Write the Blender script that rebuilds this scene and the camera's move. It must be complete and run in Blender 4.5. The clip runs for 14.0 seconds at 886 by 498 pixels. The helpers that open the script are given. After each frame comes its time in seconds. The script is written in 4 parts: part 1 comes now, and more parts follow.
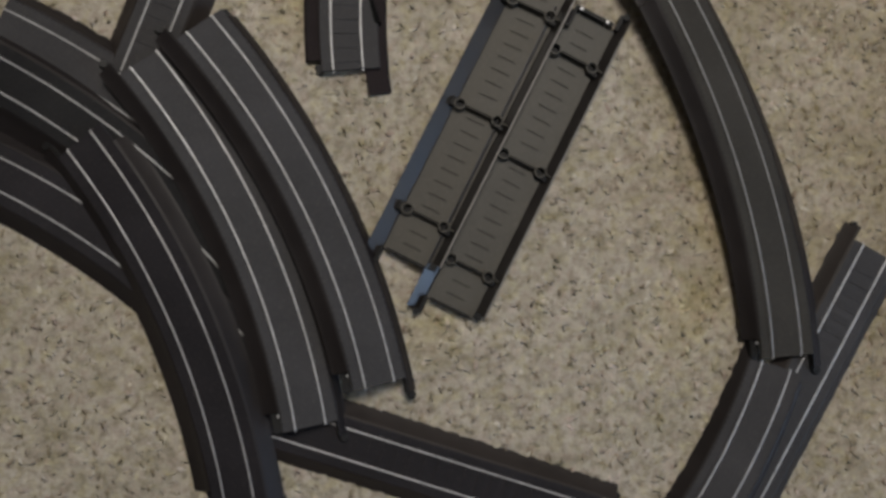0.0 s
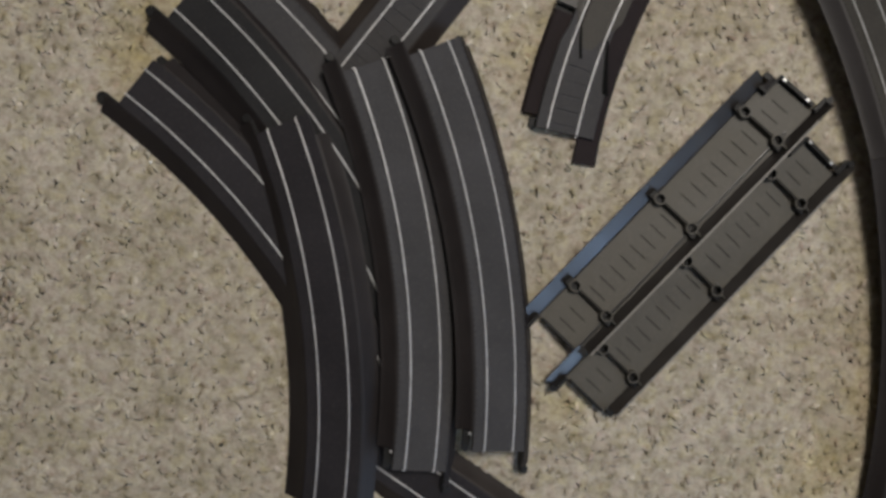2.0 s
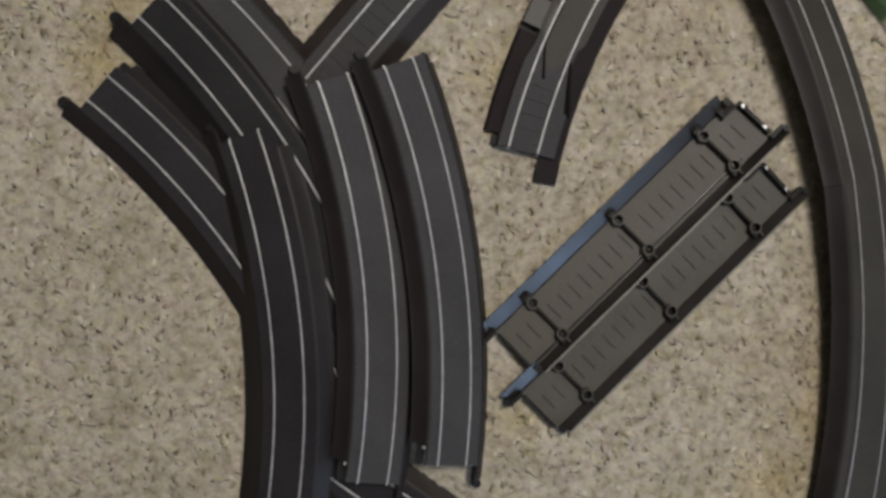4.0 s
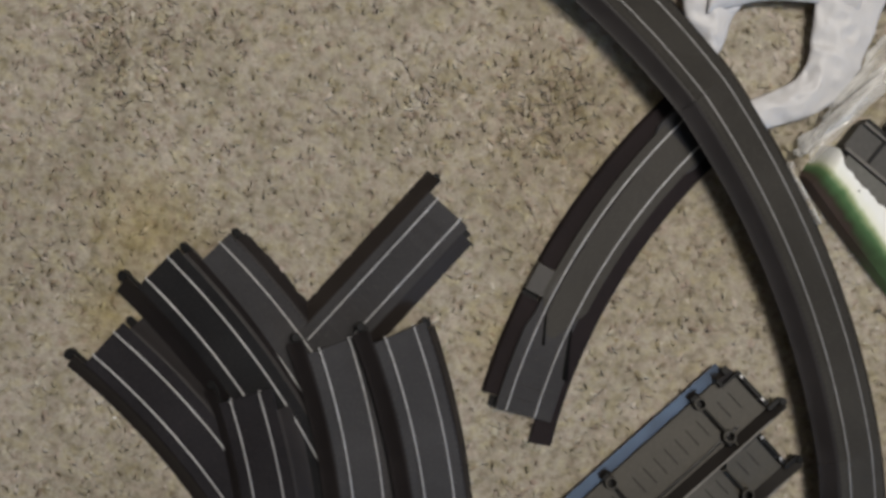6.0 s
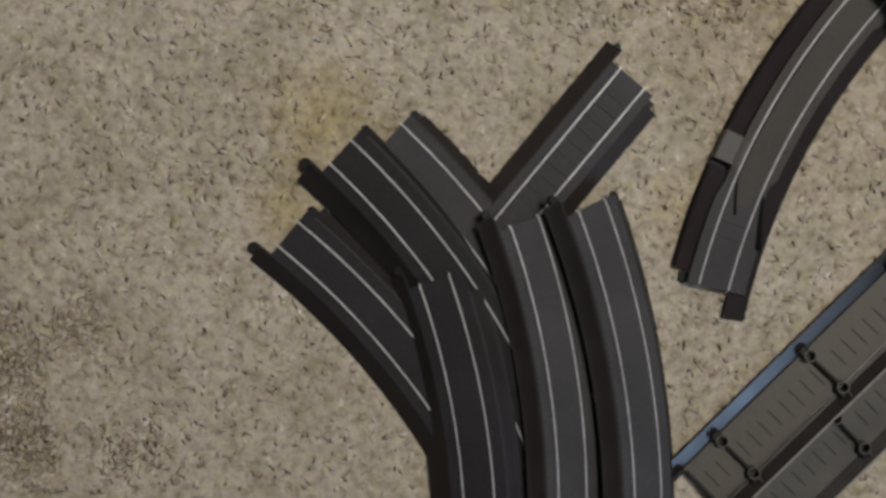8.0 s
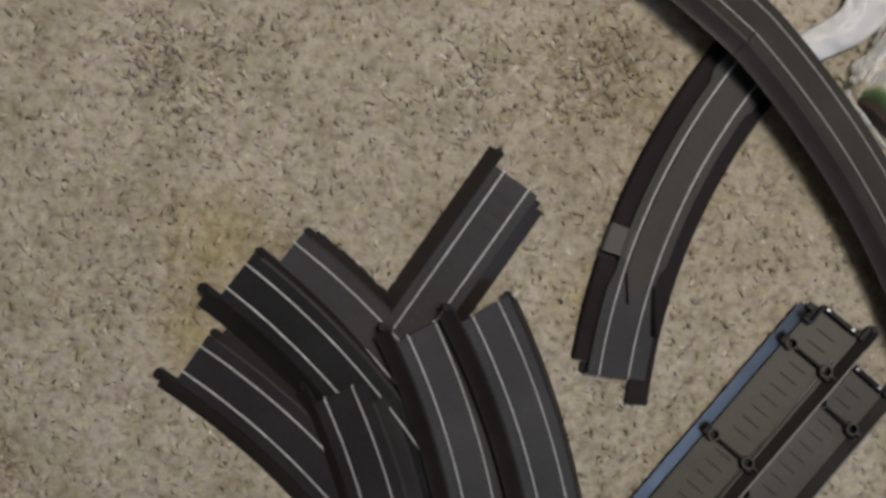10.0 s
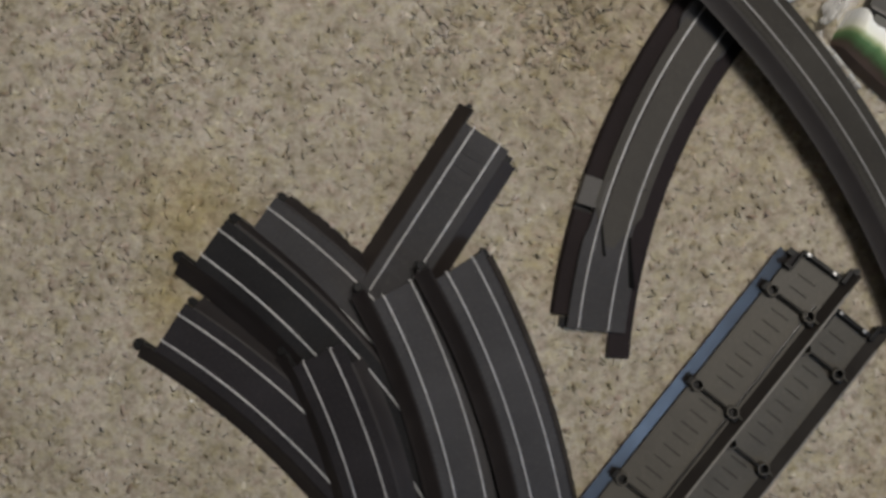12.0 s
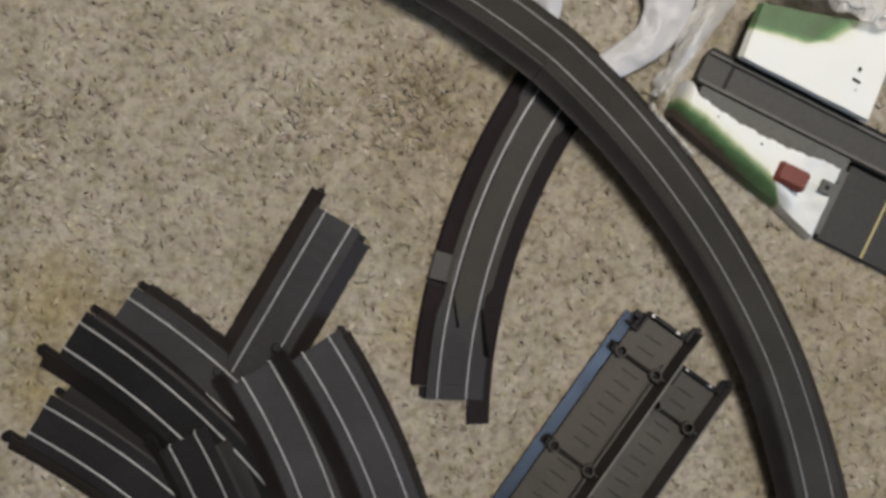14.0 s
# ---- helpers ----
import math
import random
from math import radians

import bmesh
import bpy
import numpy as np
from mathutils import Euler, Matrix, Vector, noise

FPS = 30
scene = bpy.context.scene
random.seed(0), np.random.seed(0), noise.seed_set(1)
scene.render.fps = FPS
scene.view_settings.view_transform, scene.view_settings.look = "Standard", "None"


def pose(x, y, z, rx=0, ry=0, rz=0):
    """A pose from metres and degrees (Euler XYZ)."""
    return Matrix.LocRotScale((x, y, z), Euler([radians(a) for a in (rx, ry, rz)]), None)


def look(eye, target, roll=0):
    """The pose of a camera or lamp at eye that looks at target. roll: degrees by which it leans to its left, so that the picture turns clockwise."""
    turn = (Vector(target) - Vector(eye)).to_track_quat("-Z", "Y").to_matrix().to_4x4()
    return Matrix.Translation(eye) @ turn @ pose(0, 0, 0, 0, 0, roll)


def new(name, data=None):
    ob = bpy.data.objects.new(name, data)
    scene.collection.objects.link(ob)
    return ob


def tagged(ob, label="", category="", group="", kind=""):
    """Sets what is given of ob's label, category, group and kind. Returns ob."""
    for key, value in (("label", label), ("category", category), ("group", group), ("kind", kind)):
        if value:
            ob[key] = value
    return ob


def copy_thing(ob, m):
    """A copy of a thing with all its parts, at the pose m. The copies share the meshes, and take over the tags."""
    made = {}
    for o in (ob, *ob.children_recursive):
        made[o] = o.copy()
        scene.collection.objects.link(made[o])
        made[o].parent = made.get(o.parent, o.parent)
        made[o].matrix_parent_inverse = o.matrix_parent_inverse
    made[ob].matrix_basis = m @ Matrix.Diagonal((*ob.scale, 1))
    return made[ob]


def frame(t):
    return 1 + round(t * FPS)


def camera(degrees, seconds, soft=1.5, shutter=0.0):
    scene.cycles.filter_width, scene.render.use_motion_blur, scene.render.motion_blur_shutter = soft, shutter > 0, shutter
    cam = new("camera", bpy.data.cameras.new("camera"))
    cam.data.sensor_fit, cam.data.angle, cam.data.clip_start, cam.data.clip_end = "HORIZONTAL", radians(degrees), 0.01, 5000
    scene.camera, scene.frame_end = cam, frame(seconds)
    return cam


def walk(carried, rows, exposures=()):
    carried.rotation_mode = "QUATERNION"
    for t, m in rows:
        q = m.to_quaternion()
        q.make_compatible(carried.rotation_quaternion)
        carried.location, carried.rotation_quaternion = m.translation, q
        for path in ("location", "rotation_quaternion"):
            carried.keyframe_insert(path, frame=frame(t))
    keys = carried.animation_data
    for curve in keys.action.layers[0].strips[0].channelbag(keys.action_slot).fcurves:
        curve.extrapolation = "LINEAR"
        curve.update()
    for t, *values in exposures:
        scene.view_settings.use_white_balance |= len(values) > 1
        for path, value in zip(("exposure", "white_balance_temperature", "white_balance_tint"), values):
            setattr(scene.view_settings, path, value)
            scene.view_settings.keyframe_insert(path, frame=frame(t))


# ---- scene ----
cam = camera(60.0, 14.0, soft=3.4)
# seconds, eye (metres), turn (degrees): a hand-held camera that looks straight down at the carpet
PATH = [
    (0, 0.0089, 0.0045, 0.5386, -0.17, -3.45, -0.09),
    (0.5, -0.0438, 0.0457, 0.5303, -0.52, -2.65, 7.03),
    (1, -0.0752, 0.0234, 0.5240, -1.82, -2.53, 11.70),
    (1.5, -0.1132, 0.0509, 0.5208, -1.75, -2.42, 14.72),
    (2, -0.0994, 0.0462, 0.5203, -2.63, -1.82, 17.28),
    (2.2, -0.1037, 0.0582, 0.5179, -2.54, -1.39, 19.14),
    (4.3, -0.0810, 0.0627, 0.5277, -2.82, -3.29, 18.69),
    (4.5, -0.0763, 0.0926, 0.5299, -3.45, -3.02, 18.01),
    (5, -0.0990, 0.2121, 0.5243, -4.41, -2.38, 19.11),
    (5.5, -0.1261, 0.2394, 0.5197, -3.94, -1.95, 21.38),
    (6, -0.1447, 0.2387, 0.5190, -3.90, -2.15, 21.22),
    (6.5, -0.1903, 0.1478, 0.5110, -4.06, -1.58, 19.87),
    (7, -0.2300, 0.1091, 0.5079, -4.26, -0.96, 20.43),
    (7.5, -0.2335, 0.1092, 0.5058, -4.18, -0.52, 20.71),
    (8, -0.2211, 0.1217, 0.5091, -3.48, -1.10, 18.19),
    (8.5, -0.2452, 0.1421, 0.5085, -3.01, -1.25, 16.79),
    (9, -0.2102, 0.1632, 0.5162, -2.22, -2.23, 14.87),
    (9.2, -0.1924, 0.1700, 0.5192, -2.47, -2.57, 14.65),
    (11.3, -0.1675, 0.2178, 0.5180, -0.84, -1.38, 12.33),
    (11.5, -0.1407, 0.1638, 0.5188, -1.19, -1.71, 12.23),
    (12, -0.1482, 0.1735, 0.5190, -1.77, -1.26, 11.41),
    (12.5, -0.1638, 0.2076, 0.5246, -0.89, -1.88, 11.06),
    (13, -0.0923, 0.1970, 0.5323, -1.73, -3.01, 8.75),
    (13.5, -0.0759, 0.1863, 0.5344, -1.90, -2.92, 8.43),
    (14, -0.0744, 0.2348, 0.5405, -1.04, -2.95, 8.72),
]
# the camera opens up a little as it goes
EXPOSURES = ((0.0, -0.15), (0.5, -0.06), (1.5, 0.08), (4.5, 0.12), (5.0, 0.14), (6.0, -0.08), (7.0, 0.0), (9.2, 0.0), (11.5, -0.20), (12.5, 0.0), (13.0, -0.10), (14.0, 0.0))
walk(cam, [(t, pose(x, y, z, rx, ry, rz)) for t, x, y, z, rx, ry, rz in PATH], EXPOSURES)

# ---- light ----
world = bpy.data.worlds.new("sky")
scene.world = world
world.use_nodes = True
sky = world.node_tree.nodes.new("ShaderNodeTexSky")
sky.sky_type, sky.sun_disc = "NISHITA", False
sky.sun_elevation, sky.sun_rotation = radians(35), radians(200)
world.node_tree.links.new(sky.outputs[0], world.node_tree.nodes["Background"].inputs[0])
world.node_tree.nodes["Background"].inputs[1].default_value = 0.12


def area_lamp(name, m, width, height, watts, colour):
    data = bpy.data.lights.new(name, "AREA")
    data.shape, data.size, data.size_y, data.energy, data.color = "RECTANGLE", width, height, watts, colour
    ob = new(name, data)
    ob.matrix_world = m
    return ob


area_lamp("window_daylight", look((1.96, -0.80, 1.02), (0.0, -0.30, 0.62)), 0.85, 1.86, 17.0, (0.50, 0.69, 1.0))
# main light: its source is unseen, added overhead to suit the shadows
area_lamp("ceiling_lamp_light", look((0.22, 1.05, 2.3), (0.22, 1.05, 0.0)), 0.75, 0.75, 48.5, (1.0, 0.935, 0.85))


# ---- materials ----
def material(name):
    mat = bpy.data.materials.new(name)
    mat.use_nodes = True
    tree = mat.node_tree
    return mat, tree, tree.nodes["Principled BSDF"]


def node(tree, kind, **values):
    n = tree.nodes.new(kind)
    for key, value in values.items():
        n.inputs[key.replace("_", " ")].default_value = value
    return n


def noise_tex(tree, coord, scale, detail=3.0, rough=0.55):
    n = node(tree, "ShaderNodeTexNoise", Scale=scale, Detail=detail, Roughness=rough)
    tree.links.new(coord, n.inputs["Vector"])
    return n


def ramp(tree, factor, *stops):
    n = tree.nodes.new("ShaderNodeValToRGB")
    while len(n.color_ramp.elements) < len(stops):
        n.color_ramp.elements.new(0.5)
    for e, (at, colour) in zip(n.color_ramp.elements, stops):
        e.position, e.color = at, (*colour, 1)
    tree.links.new(factor, n.inputs[0])
    return n


def mix(tree, kind, factor, a, b):
    n = tree.nodes.new("ShaderNodeMix")
    n.data_type, n.blend_type = "RGBA", kind
    for socket, value in ((n.inputs[0], factor), (n.inputs[6], a), (n.inputs[7], b)):
        if isinstance(value, (int, float)):
            socket.default_value = value
        elif isinstance(value, tuple):
            socket.default_value = (*value, 1)
        else:
            tree.links.new(value, socket)
    return n.outputs[2]


def bump(tree, shader, height, strength, distance):
    n = node(tree, "ShaderNodeBump", Strength=strength, Distance=distance)
    tree.links.new(height, n.inputs["Height"])
    tree.links.new(n.outputs[0], shader.inputs["Normal"])


def plastic(name, dark, light, rough, grain=0.5, dust=(0.20, 0.18, 0.15), dust_amount=0.25, shine=0.5):
    """Moulded plastic with a fine matt grain, dust and slightly worn patches."""
    mat, tree, bsdf = material(name)
    co = tree.nodes.new("ShaderNodeTexCoord").outputs["Object"]
    info = tree.nodes.new("ShaderNodeObjectInfo")
    fine, wide = noise_tex(tree, co, 900, 4), noise_tex(tree, co, 26, 4, 0.6)
    base = ramp(tree, wide.outputs["Fac"], (0.3, dark), (0.72, light)).outputs[0]
    speck = ramp(tree, fine.outputs["Fac"], (0.52, (0, 0, 0)), (0.80, (1, 1, 1))).outputs[0]
    amount = node(tree, "ShaderNodeMath")
    amount.operation = "MULTIPLY"
    amount.inputs[1].default_value = dust_amount
    tree.links.new(speck, amount.inputs[0])
    tree.links.new(mix(tree, "MIX", amount.outputs[0], base, dust), bsdf.inputs["Base Color"])
    bsdf.inputs["Specular IOR Level"].default_value = shine
    gloss = ramp(tree, wide.outputs["Fac"], (0.25, (rough - 0.08,) * 3), (0.8, (rough + 0.12,) * 3))
    tree.links.new(gloss.outputs[0], bsdf.inputs["Roughness"])
    bump(tree, bsdf, fine.outputs["Fac"], grain, 0.0003)
    return mat


DECK = plastic("dark_grey_track_plastic", (0.0325, 0.0320, 0.0342), (0.0505, 0.0495, 0.0528), 0.66, dust_amount=0.2, shine=0.15)
# warmer copy of the deck: less blue window light, put into the colour
DECK_LESS_BLUE = plastic("less_blue_lit_track_plastic", (0.0285, 0.0268, 0.0240), (0.0440, 0.0415, 0.0375), 0.66, dust_amount=0.2, shine=0.15)
DECK_DARK = plastic("blackish_track_plastic", (0.0140, 0.0128, 0.0152), (0.0220, 0.0202, 0.0236), 0.62, dust_amount=0.12, shine=0.15)
RIB = plastic("rib_grey_plastic", (0.044, 0.042, 0.035), (0.062, 0.058, 0.048), 0.6, 0.3, shine=0.15)
DECK_BLACK = plastic("near_black_track_plastic", (0.008, 0.008, 0.0095), (0.014, 0.014, 0.0155), 0.50, 0.4, dust_amount=0.1, shine=0.22)
SHOULDER = plastic("dark_shoulder_plastic", (0.0120, 0.0100, 0.0104), (0.0190, 0.0160, 0.0165), 0.50, 0.3, dust_amount=0.04, shine=0.28)
# brighter, browner copy for the straights, whose verges catch more light
SHOULDER_LIT = plastic("lit_brownish_shoulder_plastic", (0.0190, 0.0155, 0.0145), (0.0280, 0.0230, 0.0215), 0.52, 0.3, dust_amount=0.05, shine=0.25)
SMOOTH_UNDER = plastic("smooth_underside_plastic", (0.0095, 0.0080, 0.0078), (0.0140, 0.0120, 0.0115), 0.36, 0.03, dust_amount=0.02, shine=1.0)
RIB_SHADE = plastic("rib_shade_plastic", (0.014, 0.0135, 0.0125), (0.022, 0.021, 0.019), 0.6, 0.3, shine=0.12)
UNDER = plastic("grey_underside_plastic", (0.056, 0.052, 0.0445), (0.082, 0.0765, 0.065), 0.55, 0.3, shine=0.3)
BLACK = plastic("black_moulded_plastic", (0.006, 0.006, 0.0065), (0.012, 0.012, 0.0125), 0.50, 0.2, dust_amount=0.04, shine=0.2)
SWITCH = plastic("mid_grey_switch_plastic", (0.0420, 0.0392, 0.0350), (0.0575, 0.0538, 0.0482), 0.60, shine=0.15)
LEDGE = plastic("blackish_ledge_plastic", (0.0160, 0.0125, 0.0135), (0.0240, 0.0190, 0.0200), 0.75, 0.3, dust_amount=0.05, shine=0.08)
# pale colour that carries the highlight on a verge's edge
RIM_LIGHT = plastic("rim_light_plastic", (0.17, 0.16, 0.15), (0.24, 0.23, 0.21), 0.5, 0.2, shine=0.3)
SLOT_SHADE = plastic("shaded_slot_plastic", (0.030, 0.028, 0.024), (0.042, 0.039, 0.033), 0.6, 0.3, shine=0.15)
MATT_BLACK = plastic("matt_black_plastic", (0.004, 0.004, 0.0042), (0.007, 0.007, 0.0072), 0.8, 0.2, dust_amount=0.02, shine=0.04)
BLADE_GREY = plastic("light_grey_lever_plastic", (0.055, 0.052, 0.050), (0.074, 0.070, 0.067), 0.5, shine=0.3)


def metal(name, bright=1.0):
    mat, tree, bsdf = material(name)
    co = tree.nodes.new("ShaderNodeTexCoord").outputs["Object"]
    n = noise_tex(tree, co, 160, 4, 0.7)
    base = ramp(tree, n.outputs["Fac"], (0.25, (0.28, 0.28, 0.285)), (0.55, (0.43, 0.43, 0.435)), (0.8, (0.58, 0.58, 0.585)))
    tree.links.new(mix(tree, "MULTIPLY", 1.0, base.outputs[0], (bright, bright, bright)), bsdf.inputs["Base Color"])
    bsdf.inputs["Metallic"].default_value, bsdf.inputs["Roughness"].default_value = 0.35, 0.45
    bump(tree, bsdf, n.outputs["Fac"], 0.3, 0.0003)
    return mat


RAIL = metal("tarnished_rail_metal")
CLIP = metal("bright_contact_metal", 1.3)
# darker copies of the rail metal, for rails that catch less glare
RAIL_LESS_GLARE = metal("less_glare_rail_metal", 0.68)
RAIL_LEAST_GLARE = metal("least_glare_rail_metal", 0.5)


# trodden hollows of the carpet: place, size, depth and strength of their painted shade
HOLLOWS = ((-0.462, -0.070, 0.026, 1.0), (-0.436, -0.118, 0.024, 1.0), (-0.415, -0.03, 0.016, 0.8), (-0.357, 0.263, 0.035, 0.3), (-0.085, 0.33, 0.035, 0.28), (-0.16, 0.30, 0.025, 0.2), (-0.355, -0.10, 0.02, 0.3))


def carpet_material(name, tufts):
    mat, tree, bsdf = material(name)
    geo = tree.nodes.new("ShaderNodeNewGeometry")
    co = geo.outputs["Position"]
    wide, mid = noise_tex(tree, co, 7, 3), noise_tex(tree, co, 60, 3)
    if tufts:
        pick = geo.outputs["Random Per Island"]
    else:
        pick = noise_tex(tree, co, 330, 4, 0.75).outputs["Fac"]
    base = ramp(tree, pick, (0.0, (0.325, 0.283, 0.230)), (0.20, (0.400, 0.360, 0.300)), (0.6, (0.472, 0.434, 0.372)), (0.88, (0.535, 0.499, 0.436)), (1.0, (0.635, 0.603, 0.543))).outputs[0]
    if tufts:
        spread = node(tree, "ShaderNodeMath")
        spread.operation = "MULTIPLY"
        spread.inputs[1].default_value = 61.0
        tree.links.new(pick, spread.inputs[0])
        cast = node(tree, "ShaderNodeMath")
        cast.operation = "FRACT"
        tree.links.new(spread.outputs[0], cast.inputs[0])
        base = mix(tree, "MULTIPLY", 0.8, base, ramp(tree, cast.outputs[0], (0.0, (1.0, 0.98, 0.86)), (0.3, (1.0, 1.0, 0.94)), (0.65, (1.0, 0.99, 1.02)), (1.0, (1.02, 0.92, 0.95))).outputs[0])
    base = mix(tree, "MULTIPLY", 0.6, base, ramp(tree, mid.outputs["Fac"], (0.3, (0.72, 0.70, 0.66)), (0.62, (1.0, 1.0, 1.0))).outputs[0])
    lump = noise_tex(tree, co, 140, 4, 0.65)
    base = mix(tree, "MULTIPLY", 0.95, base, ramp(tree, lump.outputs["Fac"], (0.36, (0.70, 0.68, 0.63)), (0.51, (1.0, 1.0, 1.0)), (0.66, (1.12, 1.11, 1.08))).outputs[0])
    tint = noise_tex(tree, co, 95, 3)
    base = mix(tree, "MULTIPLY", 0.5, base, ramp(tree, tint.outputs["Fac"], (0.34, (1.0, 0.98, 0.74)), (0.5, (1.0, 1.0, 1.0)), (0.66, (0.99, 0.90, 0.93))).outputs[0])
    patch = noise_tex(tree, co, 21, 4, 0.6)
    base = mix(tree, "MULTIPLY", 0.75, base, ramp(tree, patch.outputs["Fac"], (0.34, (0.74, 0.74, 0.68)), (0.56, (1.0, 1.0, 1.0))).outputs[0])
    base = mix(tree, "MULTIPLY", 0.6, base, ramp(tree, wide.outputs["Fac"], (0.35, (0.86, 0.85, 0.81)), (0.62, (1.0, 1.0, 1.0))).outputs[0])
    # old yellow spill marks in the pile
    for x, y, size, strength in ((-0.305, 0.155, 0.044, 0.52), (-0.309, 0.091, 0.030, 0.48), (0.225, -0.034, 0.030, 0.4), (0.250, 0.02, 0.030, 0.45), (0.205, -0.06, 0.040, 0.25), (-0.06, 0.17, 0.035, 0.25), (0.035, -0.05, 0.026, 0.4)):
        dist = tree.nodes.new("ShaderNodeVectorMath")
        dist.operation = "DISTANCE"
        tree.links.new(co, dist.inputs[0])
        dist.inputs[1].default_value = (x, y, 0)
        ragged = node(tree, "ShaderNodeMath")
        ragged.operation = "MULTIPLY_ADD"
        tree.links.new(mid.outputs["Fac"], ragged.inputs[0])
        ragged.inputs[1].default_value = size * 0.9
        tree.links.new(dist.outputs["Value"], ragged.inputs[2])
        mask = ramp(tree, ragged.outputs[0], (size * 0.55, (strength,) * 3), (size * 1.6, (0, 0, 0))).outputs[0]
        base = mix(tree, "MULTIPLY", mask, base, (0.93, 0.83, 0.42))
    # browner stretches; they also tone down carpet that the lamp lights too brightly
    for x, y, size, strength in ((0.40, 0.10, 0.17, 0.60), (0.27, 0.26, 0.09, 0.55), (0.37, -0.10, 0.12, 0.45), (0.22, 0.04, 0.07, 0.4), (-0.06, 0.33, 0.09, 0.45), (0.03, 0.25, 0.08, 0.3)):
        dist = tree.nodes.new("ShaderNodeVectorMath")
        dist.operation = "DISTANCE"
        tree.links.new(co, dist.inputs[0])
        dist.inputs[1].default_value = (x, y, 0)
        ragged = node(tree, "ShaderNodeMath")
        ragged.operation = "MULTIPLY_ADD"
        tree.links.new(patch.outputs["Fac"], ragged.inputs[0])
        ragged.inputs[1].default_value = size * 0.8
        tree.links.new(dist.outputs["Value"], ragged.inputs[2])
        mask = ramp(tree, ragged.outputs[0], (size * 0.7, (strength,) * 3), (size * 1.7, (0, 0, 0))).outputs[0]
        base = mix(tree, "MULTIPLY", mask, base, (0.78, 0.71, 0.58))
    # shade of the grooves in the hollows, put into the colour as small dark curls
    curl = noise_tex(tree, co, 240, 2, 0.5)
    groove_shade = ramp(tree, curl.outputs["Fac"], (0.43, (1, 1, 1)), (0.54, (0, 0, 0))).outputs[0]
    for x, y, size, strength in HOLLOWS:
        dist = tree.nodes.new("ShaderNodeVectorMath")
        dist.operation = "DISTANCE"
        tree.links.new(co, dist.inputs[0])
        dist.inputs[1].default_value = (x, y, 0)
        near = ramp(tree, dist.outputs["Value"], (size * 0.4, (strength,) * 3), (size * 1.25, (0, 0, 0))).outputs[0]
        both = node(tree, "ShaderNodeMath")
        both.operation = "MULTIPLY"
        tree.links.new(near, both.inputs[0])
        tree.links.new(groove_shade, both.inputs[1])
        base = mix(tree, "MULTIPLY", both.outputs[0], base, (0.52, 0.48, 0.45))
    tree.links.new(base, bsdf.inputs["Base Color"])
    bsdf.inputs["Roughness"].default_value = 0.95
    bsdf.inputs["Specular IOR Level"].default_value = 0.10
    if tufts:
        # fine fibres scatter light in all directions: shade them softer than solid stalks
        soft = tree.nodes.new("ShaderNodeMix")
        soft.data_type = "VECTOR"
        soft.inputs[0].default_value = 0.80
        tree.links.new(geo.outputs["Normal"], soft.inputs[4])
        soft.inputs[5].default_value = (0, 0, 1)
        tree.links.new(soft.outputs[1], bsdf.inputs["Normal"])
    else:
        bump(tree, bsdf, noise_tex(tree, co, 420, 3, 0.7).outputs["Fac"], 0.6, 0.002)
    return mat


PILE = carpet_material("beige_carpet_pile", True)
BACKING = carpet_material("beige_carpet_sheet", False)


def plain(name, a, b, rough, scale=40, relief=0.1, **more):
    mat, tree, bsdf = material(name)
    co = tree.nodes.new("ShaderNodeTexCoord").outputs["Object"]
    n = noise_tex(tree, co, scale, 5, 0.6)
    tree.links.new(ramp(tree, n.outputs["Fac"], (0.3, a), (0.7, b)).outputs[0], bsdf.inputs["Base Color"])
    bsdf.inputs["Roughness"].default_value = rough
    for key, value in more.items():
        bsdf.inputs[key.replace("_", " ")].default_value = value
    bump(tree, bsdf, n.outputs["Fac"], relief, 0.002)
    return mat


WALL = plain("painted_wall", (0.17, 0.148, 0.122), (0.20, 0.174, 0.144), 0.85, 12)
CEILING = plain("white_ceiling_paint", (0.74, 0.73, 0.70), (0.79, 0.78, 0.75), 0.9, 60)
WOODWORK = plain("white_gloss_paint", (0.72, 0.71, 0.68), (0.78, 0.77, 0.74), 0.35, 30)
BRICK_RED = plain("brick_red_plastic", (0.155, 0.038, 0.027), (0.21, 0.054, 0.037), 0.5, 200)
ROAD_GREY = plain("dark_roadway_plastic", (0.042, 0.040, 0.037), (0.060, 0.057, 0.053), 0.6, 300)
PANEL_GREY = plain("blackish_panel_plastic", (0.026, 0.0245, 0.0225), (0.038, 0.036, 0.033), 0.6, 300)
YELLOW = plain("yellow_line_paint", (0.48, 0.42, 0.19), (0.58, 0.51, 0.25), 0.6, 300)
KERB_GREY = plain("light_kerb_plastic", (0.105, 0.098, 0.090), (0.15, 0.14, 0.128), 0.6, 250, 0.3)
SNOW_GREY = plain("grey_rock_wall_plastic", (0.095, 0.095, 0.086), (0.13, 0.128, 0.118), 0.6, 250, 0.4)


def bag_material(name, colour, alpha, rough):
    mat, tree, bsdf = material(name)
    co = tree.nodes.new("ShaderNodeTexCoord").outputs["Object"]
    n = noise_tex(tree, co, 55, 4, 0.6)
    tree.links.new(ramp(tree, n.outputs["Fac"], (0.3, tuple(c * 0.9 for c in colour)), (0.7, colour)).outputs[0], bsdf.inputs["Base Color"])
    bsdf.inputs["Roughness"].default_value = rough
    bsdf.inputs["Alpha"].default_value = alpha
    bump(tree, bsdf, n.outputs["Fac"], 0.25, 0.002)
    return mat


